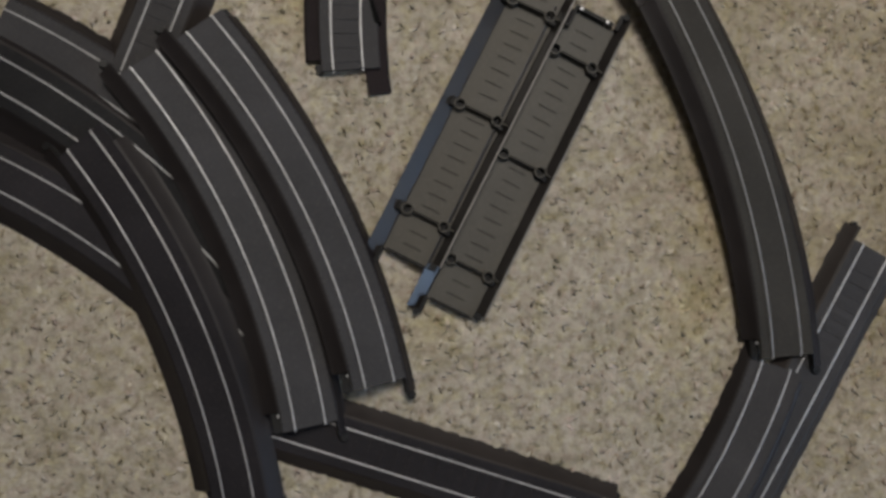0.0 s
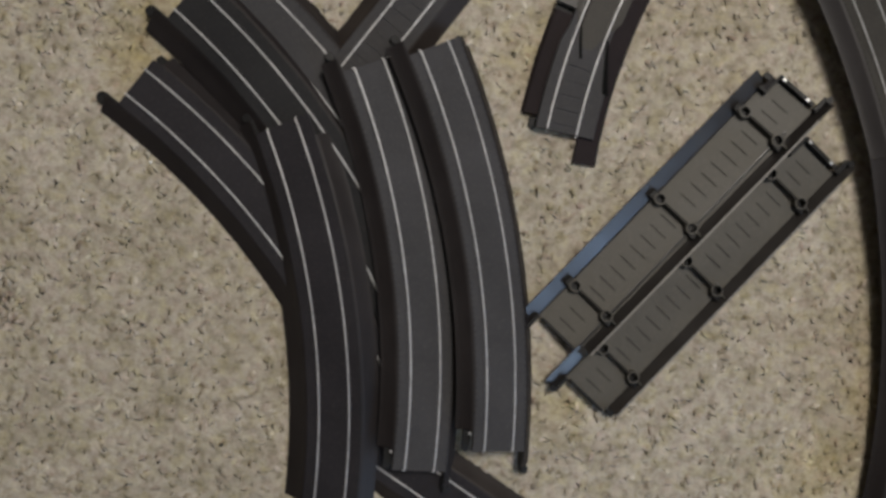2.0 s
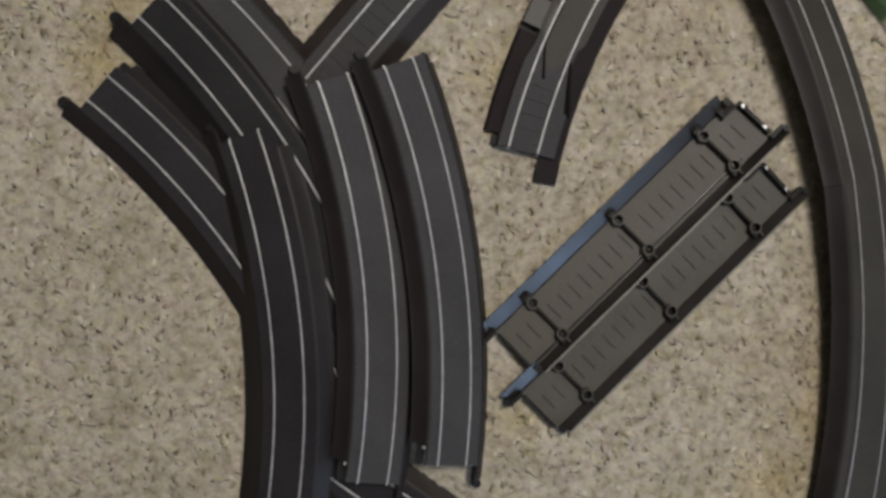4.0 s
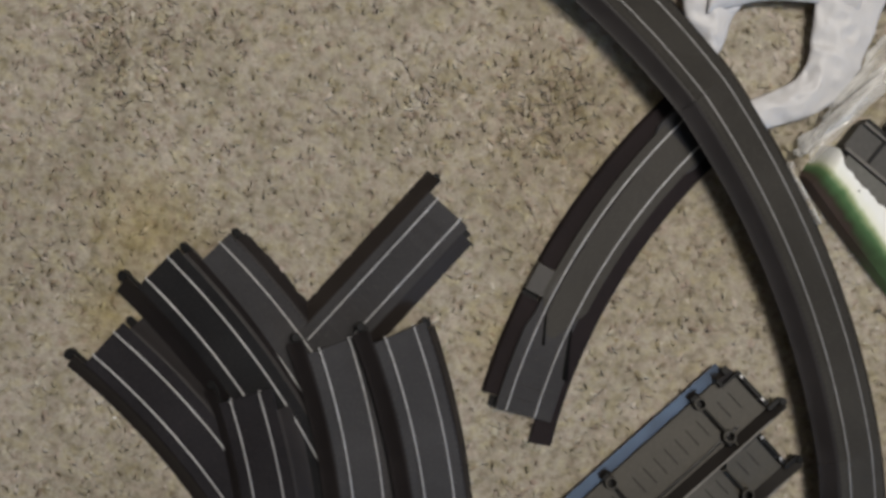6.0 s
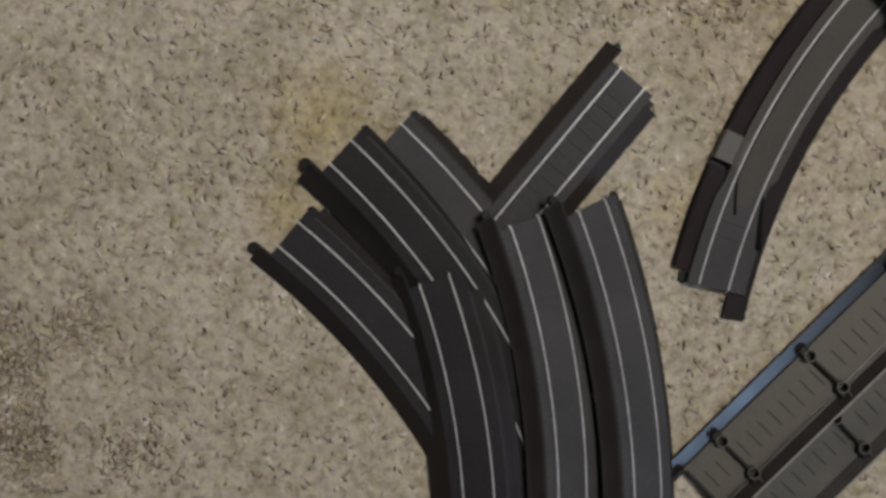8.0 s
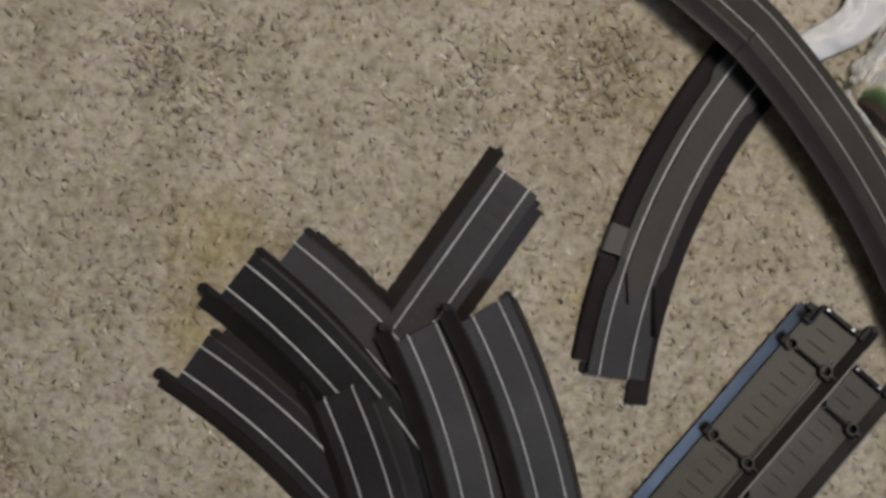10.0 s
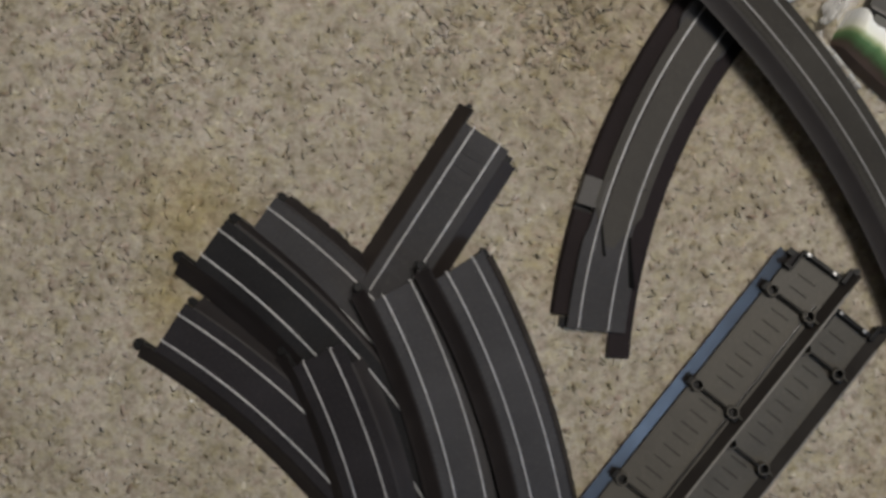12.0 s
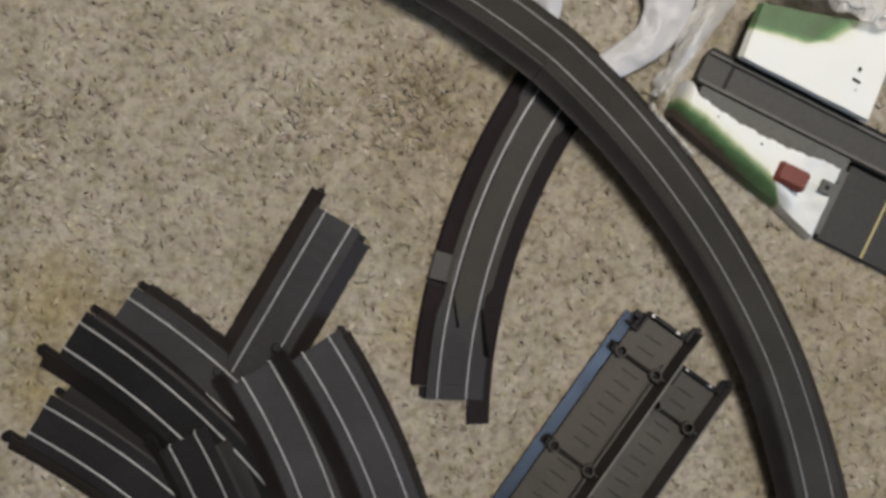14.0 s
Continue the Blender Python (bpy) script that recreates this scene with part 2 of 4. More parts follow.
BAG_WHITE = bag_material("white_film_plastic", (0.68, 0.68, 0.70), 0.88, 0.45)
BAG_PINK = bag_material("pink_printed_film", (0.62, 0.25, 0.35), 0.75, 0.4)
BAG_GATHERED = bag_material("gathered_film_plastic", (0.84, 0.84, 0.82), 0.62, 0.16)
BAG_CLEAR = bag_material("clear_film_plastic", (0.90, 0.90, 0.89), 0.16, 0.12)
# whitish highlight streaks along the clear film's creases, put into its alpha by noise
tree = BAG_CLEAR.node_tree
co = tree.nodes.new("ShaderNodeTexCoord").outputs["Object"]
along_film = node(tree, "ShaderNodeMapping", Rotation=(0, 0, -1.13))
stretch = node(tree, "ShaderNodeMapping", Scale=(9, 46, 12))
tree.links.new(co, along_film.inputs[0])
tree.links.new(along_film.outputs[0], stretch.inputs[0])
crease = noise_tex(tree, stretch.outputs[0], 1.0, 4, 0.6)
highlight_alpha = ramp(tree, crease.outputs["Fac"], (0.34, (0.12,) * 3), (0.45, (0.18,) * 3), (0.51, (0.55,) * 3), (0.57, (0.20,) * 3), (0.68, (0.10,) * 3))
tree.links.new(highlight_alpha.outputs[0], BAG_CLEAR.node_tree.nodes["Principled BSDF"].inputs["Alpha"])


def snow_material():
    """White plaster with sprayed green slopes and a dark brown foot, by height and place on the base."""
    mat, tree, bsdf = material("white_and_green_scenery_paint")
    co = tree.nodes.new("ShaderNodeTexCoord").outputs["Object"]
    sep = tree.nodes.new("ShaderNodeSeparateXYZ")
    tree.links.new(co, sep.inputs[0])
    n = noise_tex(tree, co, 45, 4, 0.6)
    attr = tree.nodes.new("ShaderNodeAttribute")
    attr.attribute_name = "slope"
    blur = node(tree, "ShaderNodeMath")
    blur.operation = "MULTIPLY_ADD"
    blur.inputs[1].default_value = 0.28
    tree.links.new(n.outputs["Fac"], blur.inputs[0])
    tree.links.new(attr.outputs["Fac"], blur.inputs[2])
    c = ramp(tree, blur.outputs[0], (0.10, (0.87, 0.89, 0.89)), (0.38, (0.82, 0.84, 0.74)), (0.50, (0.42, 0.50, 0.28)), (0.62, (0.14, 0.28, 0.12)), (0.80, (0.095, 0.165, 0.075)), (0.92, (0.10, 0.085, 0.06)), (1.0, (0.12, 0.085, 0.072)))
    tree.links.new(c.outputs[0], bsdf.inputs["Base Color"])
    bsdf.inputs["Roughness"].default_value = 0.55
    bump(tree, bsdf, noise_tex(tree, co, 160, 4).outputs["Fac"], 0.4, 0.001)
    return mat


SNOW = snow_material()


# ---- mesh helpers ----
def part(name, bm, mat, parent=None, label="", m=None, smooth=False):
    """Links a bmesh as one mesh object, under parent if given. mat may be a pair: the second is for faces of index 1."""
    me = bpy.data.meshes.new(name)
    bmesh.ops.recalc_face_normals(bm, faces=bm.faces)
    if smooth == "auto":
        for e in bm.edges:
            e.smooth = len(e.link_faces) == 2 and e.calc_face_angle() < 0.55
    bm.to_mesh(me)
    bm.free()
    for one in mat if isinstance(mat, tuple) else (mat,):
        me.materials.append(one)
    if smooth == "auto":
        me.polygons.foreach_set("use_smooth", [True] * len(me.polygons))
    elif smooth:
        me.shade_smooth()
    ob = new(name, me)
    ob.parent = parent
    if m is not None:
        ob.matrix_local = m
    return tagged(ob, label)


def share(ob, m):
    """Another piece with the same mesh, at a pose in its parent's frame."""
    twin = ob.copy()
    scene.collection.objects.link(twin)
    twin.matrix_local = m
    return twin


def box(bm, x0, x1, y0, y1, z0, z1, bevel=0.0):
    vs = [bm.verts.new((x, y, z)) for x in (x0, x1) for y in (y0, y1) for z in (z0, z1)]
    fs = [bm.faces.new([vs[i] for i in q]) for q in ((0, 1, 3, 2), (4, 6, 7, 5), (0, 4, 5, 1), (2, 3, 7, 6), (0, 2, 6, 4), (1, 5, 7, 3))]
    if bevel:
        bmesh.ops.bevel(bm, geom=list({e for f in fs for e in f.edges}), offset=bevel, segments=2, affect="EDGES", profile=0.5)
    return bm


def lerp(a, b, f):
    return a + (b - a) * f


def along(s, y, bend):
    """A place s metres along a centre line of that radius (0: straight) and y metres to its left."""
    if not bend:
        return s, y
    a = s / bend
    return (bend - y) * math.sin(a), bend - (bend - y) * math.cos(a)


def sweep(bm, outline, s0, s1, bend, steps=None):
    """A closed outline of (y, z) drawn along the centre line from s0 to s1, with end caps. An outline may be a function of the share 0..1."""
    steps = steps or max(1, int(abs(s1 - s0) / (0.006 if bend else 0.02)))
    rings = []
    for i in range(steps + 1):
        s = s0 + (s1 - s0) * i / steps
        shape = outline(i / steps) if callable(outline) else outline
        rings.append([bm.verts.new((*along(s, y, bend), z)) for y, z in shape])
    for a, b in zip(rings, rings[1:]):
        for j in range(len(a)):
            k = (j + 1) % len(a)
            bm.faces.new((a[j], a[k], b[k], b[j]))
    bm.faces.new(rings[0][::-1])
    bm.faces.new(rings[-1])
    return bm


# ---- setting ----
def slab(name, x0, x1, y0, y1, z0, z1, mat, label="", category=""):
    ob = part(name, box(bmesh.new(), x0, x1, y0, y1, z0, z1), mat)
    return tagged(ob, label, category, kind="structure")


X0, X1, Y0, Y1, TOP = -1.9, 2.0, -1.7, 2.2, 2.42
slab("wall_west", X0 - 0.1, X0, Y0, Y1, -0.05, TOP, WALL, "plain painted room wall", "wall")
slab("wall_south", X0 - 0.1, X1 + 0.1, Y0 - 0.1, Y0, -0.05, TOP, WALL, "plain painted room wall", "wall")
slab("wall_north", X0 - 0.1, X1 + 0.1, Y1, Y1 + 0.1, -0.05, TOP, WALL, "plain painted room wall", "wall")
slab("ceiling", X0 - 0.1, X1 + 0.1, Y0 - 0.1, Y1 + 0.1, TOP, TOP + 0.1, CEILING, "plain white painted ceiling", "ceiling")
# the wall with the window: two piers, a sill wall and a lintel round the opening
WY0, WY1, WZ0, WZ1 = -1.23, -0.37, 0.08, 1.98
bm = bmesh.new()
for y0, y1, z0, z1 in ((Y0, WY0, -0.05, TOP), (WY1, Y1, -0.05, TOP), (WY0, WY1, -0.05, WZ0), (WY0, WY1, WZ1, TOP)):
    box(bm, X1, X1 + 0.1, y0, y1, z0, z1)
tagged(part("wall_east", bm, WALL), "painted room wall with a window opening", "wall", kind="structure")
bm = bmesh.new()
for y0, y1, z0, z1 in ((WY0, WY0 + 0.05, WZ0, WZ1), (WY1 - 0.05, WY1, WZ0, WZ1), (WY0 + 0.05, WY1 - 0.05, WZ0, WZ0 + 0.05), (WY0 + 0.05, WY1 - 0.05, WZ1 - 0.05, WZ1)):
    box(bm, X1 + 0.02, X1 + 0.08, y0, y1, z0, z1)
tagged(part("window_1", bm, WOODWORK), "white painted frame of a tall window in the wall", "window", kind="structure")


# carpet: a thick sheet, felted and parted where the camera passes, with yarn ends standing out of it
PX0, PX1, PY0, PY1 = -0.62, 0.52, -0.34, 0.62


def mesh_from(name, verts, loops, sizes):
    me = bpy.data.meshes.new(name)
    me.vertices.add(len(verts))
    me.vertices.foreach_set("co", verts.ravel())
    me.loops.add(loops.size)
    me.loops.foreach_set("vertex_index", loops.ravel().astype(np.int32))
    me.polygons.add(len(sizes))
    me.polygons.foreach_set("loop_start", np.concatenate([[0], np.cumsum(sizes)[:-1]]).astype(np.int32))
    me.update(calc_edges=True)
    return me


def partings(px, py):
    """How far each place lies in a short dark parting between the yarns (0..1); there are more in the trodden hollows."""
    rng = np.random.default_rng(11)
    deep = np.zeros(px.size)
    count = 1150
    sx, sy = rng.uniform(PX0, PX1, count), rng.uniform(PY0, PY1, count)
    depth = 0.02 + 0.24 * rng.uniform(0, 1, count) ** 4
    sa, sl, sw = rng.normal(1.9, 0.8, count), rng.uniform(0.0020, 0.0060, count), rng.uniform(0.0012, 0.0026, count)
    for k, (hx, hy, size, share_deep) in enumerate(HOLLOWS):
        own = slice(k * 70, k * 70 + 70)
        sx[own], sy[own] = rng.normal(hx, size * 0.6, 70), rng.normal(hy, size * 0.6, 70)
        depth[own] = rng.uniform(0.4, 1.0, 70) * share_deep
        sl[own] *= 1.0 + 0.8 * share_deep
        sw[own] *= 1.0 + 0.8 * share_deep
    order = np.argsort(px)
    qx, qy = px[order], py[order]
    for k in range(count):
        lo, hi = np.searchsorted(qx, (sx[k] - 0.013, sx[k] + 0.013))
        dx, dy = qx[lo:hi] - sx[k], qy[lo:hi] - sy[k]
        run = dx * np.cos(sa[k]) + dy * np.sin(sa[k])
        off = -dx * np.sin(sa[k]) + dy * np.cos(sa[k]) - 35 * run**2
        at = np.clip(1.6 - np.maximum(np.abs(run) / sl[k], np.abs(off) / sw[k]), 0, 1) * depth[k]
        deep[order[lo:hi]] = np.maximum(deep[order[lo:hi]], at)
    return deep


def ripples(px, py, seed, count, low, high):
    """Smooth irregular waves of mixed length, about -1..1."""
    rng = np.random.default_rng(seed)
    k, a, p = rng.uniform(low, high, count), rng.uniform(0, 2 * np.pi, count), rng.uniform(0, 2 * np.pi, count)
    return sum(np.sin((px * np.cos(a[i]) + py * np.sin(a[i])) * k[i] + p[i]) for i in range(count)) / math.sqrt(count)


def carpet_sheet():
    bm = bmesh.new()
    box(bm, X0, X1, Y0, Y1, -0.05, -0.0072)
    floor = part("floor", bm, BACKING)
    return tagged(floor, "beige wall-to-wall carpet with flecked cut pile", "carpet", kind="structure")


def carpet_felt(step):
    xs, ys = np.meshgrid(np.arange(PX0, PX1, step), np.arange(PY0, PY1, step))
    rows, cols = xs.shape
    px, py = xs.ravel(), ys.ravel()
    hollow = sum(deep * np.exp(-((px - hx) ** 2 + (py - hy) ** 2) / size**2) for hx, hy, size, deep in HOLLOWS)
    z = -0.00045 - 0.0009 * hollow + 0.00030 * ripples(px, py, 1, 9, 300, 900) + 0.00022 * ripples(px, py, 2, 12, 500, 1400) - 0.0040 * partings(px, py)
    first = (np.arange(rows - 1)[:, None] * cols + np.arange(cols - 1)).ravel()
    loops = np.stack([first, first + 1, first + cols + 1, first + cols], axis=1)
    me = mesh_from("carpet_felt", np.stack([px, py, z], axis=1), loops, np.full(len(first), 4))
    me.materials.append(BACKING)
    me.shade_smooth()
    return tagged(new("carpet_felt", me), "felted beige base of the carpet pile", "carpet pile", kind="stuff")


def carpet_pile(step):
    """Bent yarn ends, each a three-sided tapering stalk, leaning in patches."""
    rng = np.random.default_rng(7)
    xs, ys = np.meshgrid(np.arange(PX0, PX1, step), np.arange(PY0, PY1, step))
    n = xs.size
    px = xs.ravel() + rng.uniform(-0.5, 0.5, n) * step
    py = ys.ravel() + rng.uniform(-0.5, 0.5, n) * step
    lean_way = -1.2 + 1.1 * ripples(px, py, 3, 10, 60, 420) + rng.normal(0, 0.6, n)
    clump = ripples(px, py, 4, 14, 250, 1100)
    lean = np.clip(rng.normal(1.02, 0.22, n) + 0.10 * clump, 0.2, 1.35)
    tall = rng.uniform(0.0050, 0.0085, n) + 0.0010 * np.clip(clump, -1.2, 1.2)
    tall = np.where(partings(px, py) > 0.42, 0.0010, tall)
    wide = rng.uniform(0.0011, 0.0021, n)
    turn = rng.uniform(0, 2 * np.pi, n)
    rise = 1.0 + 0.17 * rng.normal(0, 1, n).clip(-1.5, 1.5)
    verts = np.zeros((n, 3, 3, 3))
    for level, (up, out, thick) in enumerate(((0.0, 0.0, 0.8), (0.84, 0.40, 1.15), (0.99, 1.05, 0.65))):
        cx = px + np.cos(lean_way) * np.sin(lean) * tall * out
        cy = py + np.sin(lean_way) * np.sin(lean) * tall * out
        cz = -0.0036 + 0.0032 * up * rise * (1 - 0.14 * lean * out) + 0.0004 * clump * up
        for k in range(3):
            a = turn + k * 2 * np.pi / 3 + level * 0.5
            verts[:, level, k, 0] = cx + np.cos(a) * wide * thick
            verts[:, level, k, 1] = cy + np.sin(a) * wide * thick
            verts[:, level, k, 2] = cz
    quads = np.array([(l * 3 + k, l * 3 + (k + 1) % 3, l * 3 + 3 + (k + 1) % 3, l * 3 + 3 + k) for l in range(2) for k in range(3)])
    base = np.arange(n)[:, None] * 9
    loops = np.concatenate([(base[:, :, None] + quads[None]).reshape(n, -1), base + np.array([6, 7, 8])], axis=1)
    sizes = np.tile(np.array([4] * 6 + [3], np.int32), n)
    me = mesh_from("carpet_pile", verts.reshape(-1, 3), loops, sizes)
    me.materials.append(PILE)
    return tagged(new("carpet_pile", me), "beige flecked cut carpet pile with faint stains", "carpet pile", kind="stuff")


carpet_sheet()
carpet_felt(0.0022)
carpet_pile(0.0029)

# ---- track pieces ----
H, GAUGE = 0.0085, 0.0102  # deck height, rail offset from the centre line
WIDE, NARROW = (0.0188, 0.0285), (0.0176, 0.0280)  # half-widths of deck and foot: curves, straights
CURVE, ARC = 0.5314, 0.2715
STRAIGHT = 0.2286


def deck_outline(half):
    return [(-half, H - 0.0022), (half, H - 0.0022), (half, H - 0.0004), (half - 0.0005, H), (-half + 0.0005, H), (-half, H - 0.0004)]


def shoulder_outline(side, half, edge):
    """The verge: a thin shell that drops from the deck's edge and flares out to the floor."""
    w = edge - half
    outer = [(half - 0.0002, H - 0.0002), (half + 0.0008, H - 0.0006), (half + 0.0020, H - 0.0017), (half + 0.45 * w, H - 0.0044), (half + 0.75 * w, 0.0018), (edge - 0.0010, 0.0006), (edge, 0.0001)]
    inner = [(half + f * (w - 0.0003), 0.0064 * (1 - f)) for f in (1.0, 0.75, 0.5, 0.25, 0.0)]
    return [(side * y, z) for y, z in outer + inner]


def verge(side, half, edge, s0, s1, bend):
    bm = sweep(bmesh.new(), shoulder_outline(side, half, edge), s0, s1, bend)
    bm.faces.ensure_lookup_table()
    for k, f in enumerate(bm.faces):
        f.material_index = int(len(f.verts) == 4 and k % 12 >= 6)
    return bm


def rail_outline(y, w=0.00056, lift=0.00045):
    return [(y - w, H - 0.0012), (y + w, H - 0.0012), (y + w, H + lift * 0.7), (y + w * 0.5, H + lift), (y - w * 0.5, H + lift), (y - w, H + lift * 0.7)]


def lip_outline(y):
    """A fine raised bead that runs beside a rail."""
    return [(y - 0.0005, H - 0.0003), (y + 0.0005, H - 0.0003), (y + 0.0003, H + 0.00022), (y - 0.0003, H + 0.00022)]


def knob(bm, x, y, r):
    """A low round peg with a chamfered rim."""
    rows = [[bm.verts.new((x + q * math.cos(k * math.tau / 16), y + q * math.sin(k * math.tau / 16), z)) for k in range(16)] for q, z in ((r, 0.0003), (r, 0.0041), (r * 0.95, 0.0046), (r * 0.86, 0.0047))]
    for a, b in zip(rows, rows[1:]):
        for j in range(16):
            bm.faces.new((a[j], a[(j + 1) % 16], b[(j + 1) % 16], b[j]))
    bm.faces.new(rows[0][::-1])
    bm.faces.new(rows[-1])


def end_fittings(thing, length, bend, half, ends=(1, -1), peg=0.0030):
    """At an end: a hooked joining tab under the long verge, a clip socket and two rail tongues."""
    for way in ends:
        heading = way * length / 2 / bend if bend else 0.0
        x, y = along(way * length / 2, 0, bend)
        m = Matrix.Translation((x, y, 0)) @ Matrix.Rotation(heading + (0 if way > 0 else math.pi), 4, "Z")
        bm = box(bmesh.new(), -0.001, 0.0110, half - 0.0010, half + 0.0022, 0.0012, H - 0.0038, 0.0005)
        knob(bm, 0.0142 - 0.5 * peg - (0.0 if bend else 0.0022), half + 0.0030, peg if bend else 0.8 * peg)
        part("joining_tab", bm, BLACK, thing, "black joining tab with a rounded knob", m)
        back = -0.0145 if bend and way < 0 else -0.0065
        bm = box(bmesh.new(), back, 0.0004 if bend else -0.0016, -half - 0.0052, -half + 0.0006, 0.0010, H - 0.0060, 0.0004)
        if bend:
            box(bm, -0.0030, 0.0016, -half - 0.0034, -half - 0.0008, 0.0008, H - 0.0066, 0.0003)
        socket = part("clip_socket", bm, BLACK, thing, "black clip socket", m)
        if back < -0.01:
            part("spring", box(bmesh.new(), -0.0009, 0.0009, -0.0007, 0.0007, 0, 0.0016, 0.0003), CLIP, socket, "bright metal spring", pose(-0.0106, -half - 0.0006, H - 0.0061))
        bm = bmesh.new()
        for side in (-1, 1):
            box(bm, -0.002, 0.0010, side * GAUGE - 0.0005, side * GAUGE + 0.0005, H - 0.0026, H - 0.0012)
        part("contact_tongue", bm, CLIP, thing, "metal contact tongue", m)


def underside(thing, length):
    """Slotted grey floor plate, ribs and screw bosses below a straight's deck."""
    z0, z1 = H - 0.0034, H - 0.0021
    ribs = (-0.0818, 0.0, 0.0818)
    xs, slots, x = [-length / 2 + 0.001], set(), -length / 2 + 0.010
    while x < length / 2 - 0.007:
        if min(abs(x - r) for r in ribs) > 0.005:
            slots.add(len(xs))
            xs += [x - 0.0006, x + 0.0006]
        x += 0.0098
    xs.append(length / 2 - 0.001)
    ys = (-0.0178, -0.0070, 0.0070, 0.0178)
    cells = {(i, j) for i in range(len(xs) - 1) for j in range(3) if not (i in slots and j == 1)}
    bm = bmesh.new()
    verts = {(i, j, k): bm.verts.new((xs[i], ys[j], (z0, z1)[k])) for i in range(len(xs)) for j in range(4) for k in (0, 1)}
    for i, j in cells:
        for k in (0, 1):
            bm.faces.new([verts[p + (k,)] for p in ((i, j), (i + 1, j), (i + 1, j + 1), (i, j + 1))])
        for (di, dj), a, b in (((-1, 0), (i, j), (i, j + 1)), ((1, 0), (i + 1, j), (i + 1, j + 1)), ((0, -1), (i, j), (i + 1, j)), ((0, 1), (i, j + 1), (i + 1, j + 1))):
            if (i + di, j + dj) not in cells:
                bm.faces.new((verts[a + (0,)], verts[b + (0,)], verts[b + (1,)], verts[a + (1,)]))
    part("floor_plate", bm, UNDER, thing, "dusty grey slotted underside plate")
    # the shade inside the slots is put into the floor's darker grey
    part("slot_floor", box(bmesh.new(), -length / 2 + 0.004, length / 2 - 0.004, -0.0074, 0.0074, z0 + 0.0004, z0 + 0.0010), SLOT_SHADE, thing, "slot floor coloured darker for the slots' shade")
    # the shadow beside each rib is put into the rib's dark colour
    bm = box(bmesh.new(), -0.0009, 0.0009, -0.0110, 0.0110, 0.0002, z0 + 0.0006, 0.0003)
    rib = part("rib", bm, RIB_SHADE, thing, "stiffening rib coloured dark for the shadow along it", pose(ribs[0], 0, 0))
    for r in ribs[1:]:
        share(rib, pose(r, 0, 0))
    stub = part("stub", box(bmesh.new(), -0.0007, 0.0007, 0.0178, 0.0225, 0.0002, 0.0036, 0.0002), RIB, thing, "", pose(ribs[0], 0, 0))
    for r in ribs[1:]:
        share(stub, pose(r, 0, 0))
    bm = bmesh.new()
    ring = [(0.0044, z0 + 0.0004), (0.0043, 0.0001), (0.0041, -0.0003), (0.0033, -0.0003), (0.0031, 0.0002), (0.0031, z0 - 0.0002), (0.0, z0 - 0.0002)]
    rows = [[bm.verts.new((r * math.cos(a), r * math.sin(a), z)) for a in (k * math.tau / 14 for k in range(14))] for r, z in ring[:-1]]
    for a, b in zip(rows, rows[1:]):
        for j in range(14):
            bm.faces.new((a[j], a[(j + 1) % 14], b[(j + 1) % 14], b[j]))
    # faces inside the hole are coloured black for the shade in it
    bm.faces.new(rows[-1]).material_index = 1
    for f in bm.faces:
        if max(v.co.xy.length for v in f.verts) < 0.0032:
            f.material_index = 1
    boss = part("screw_boss", bm, (UNDER, BLACK), thing, "grey ring-shaped screw boss", pose(ribs[0], 0.0144, 0))
    for r in ribs:
        for y in (0.0144, -0.0144):
            if (r, y) != (ribs[0], 0.0144):
                share(boss, pose(r, y, 0))
    # dark lug beside each boss on one verge, enlarged by its shadow, and the black end walls
    # the second block stands only for the shadow beside the boss
    for x0, x1, y0, y1, zz in ((-0.0040, 0.0030, -0.0222, -0.0165, 0.0004), (-0.0055, -0.0010, 0.0125, 0.0205, 0.0012)):
        ear = part("ear", box(bmesh.new(), x0, x1, y0, y1, zz, 0.0052, 0.0012), BLACK, thing, "black block for a moulded lug and the boss's shadow", pose(ribs[0], 0, 0))
        for r in ribs[1:]:
            share(ear, pose(r, 0, 0))
    for side in (1, -1):
        part("contact_clip", box(bmesh.new(), -0.0009, 0.0009, -0.0011, 0.0011, 0.0000, 0.0014), CLIP, thing, "bright metal contact clip", pose(length / 2 + 0.0010, side * GAUGE, 0))
    part("end_wall", box(bmesh.new(), -0.0011, 0.0011, -0.0150, 0.0150, 0.0008, H - 0.0024, 0.0003), BLACK, thing, "black end wall", pose(-length / 2 + 0.0012, 0, 0))
    # the other end steps back beside one verge, round an open joining notch
    bm = box(bmesh.new(), 0.0, 0.0030, -0.0142, 0.0152, 0.0002, H - 0.0024, 0.0003)
    box(bm, -0.0125, 0.0028, -0.0145, -0.0127, 0.0004, H - 0.0024, 0.0003)
    box(bm, -0.0140, -0.0116, -0.0195, -0.0128, 0.0003, H - 0.0024, 0.0003)
    part("end_wall", bm, BLACK, thing, "stepped black end wall", pose(length / 2 - 0.0004, 0, 0))
    # added dark panel: the shade in the empty notch
    part("notch_floor", box(bmesh.new(), -0.0120, 0.0, -0.0176, -0.0142, z0 - 0.0006, z0 + 0.0004), DECK_DARK, thing, "dark panel standing for shade in the open notch", pose(length / 2 - 0.0004, 0, 0))


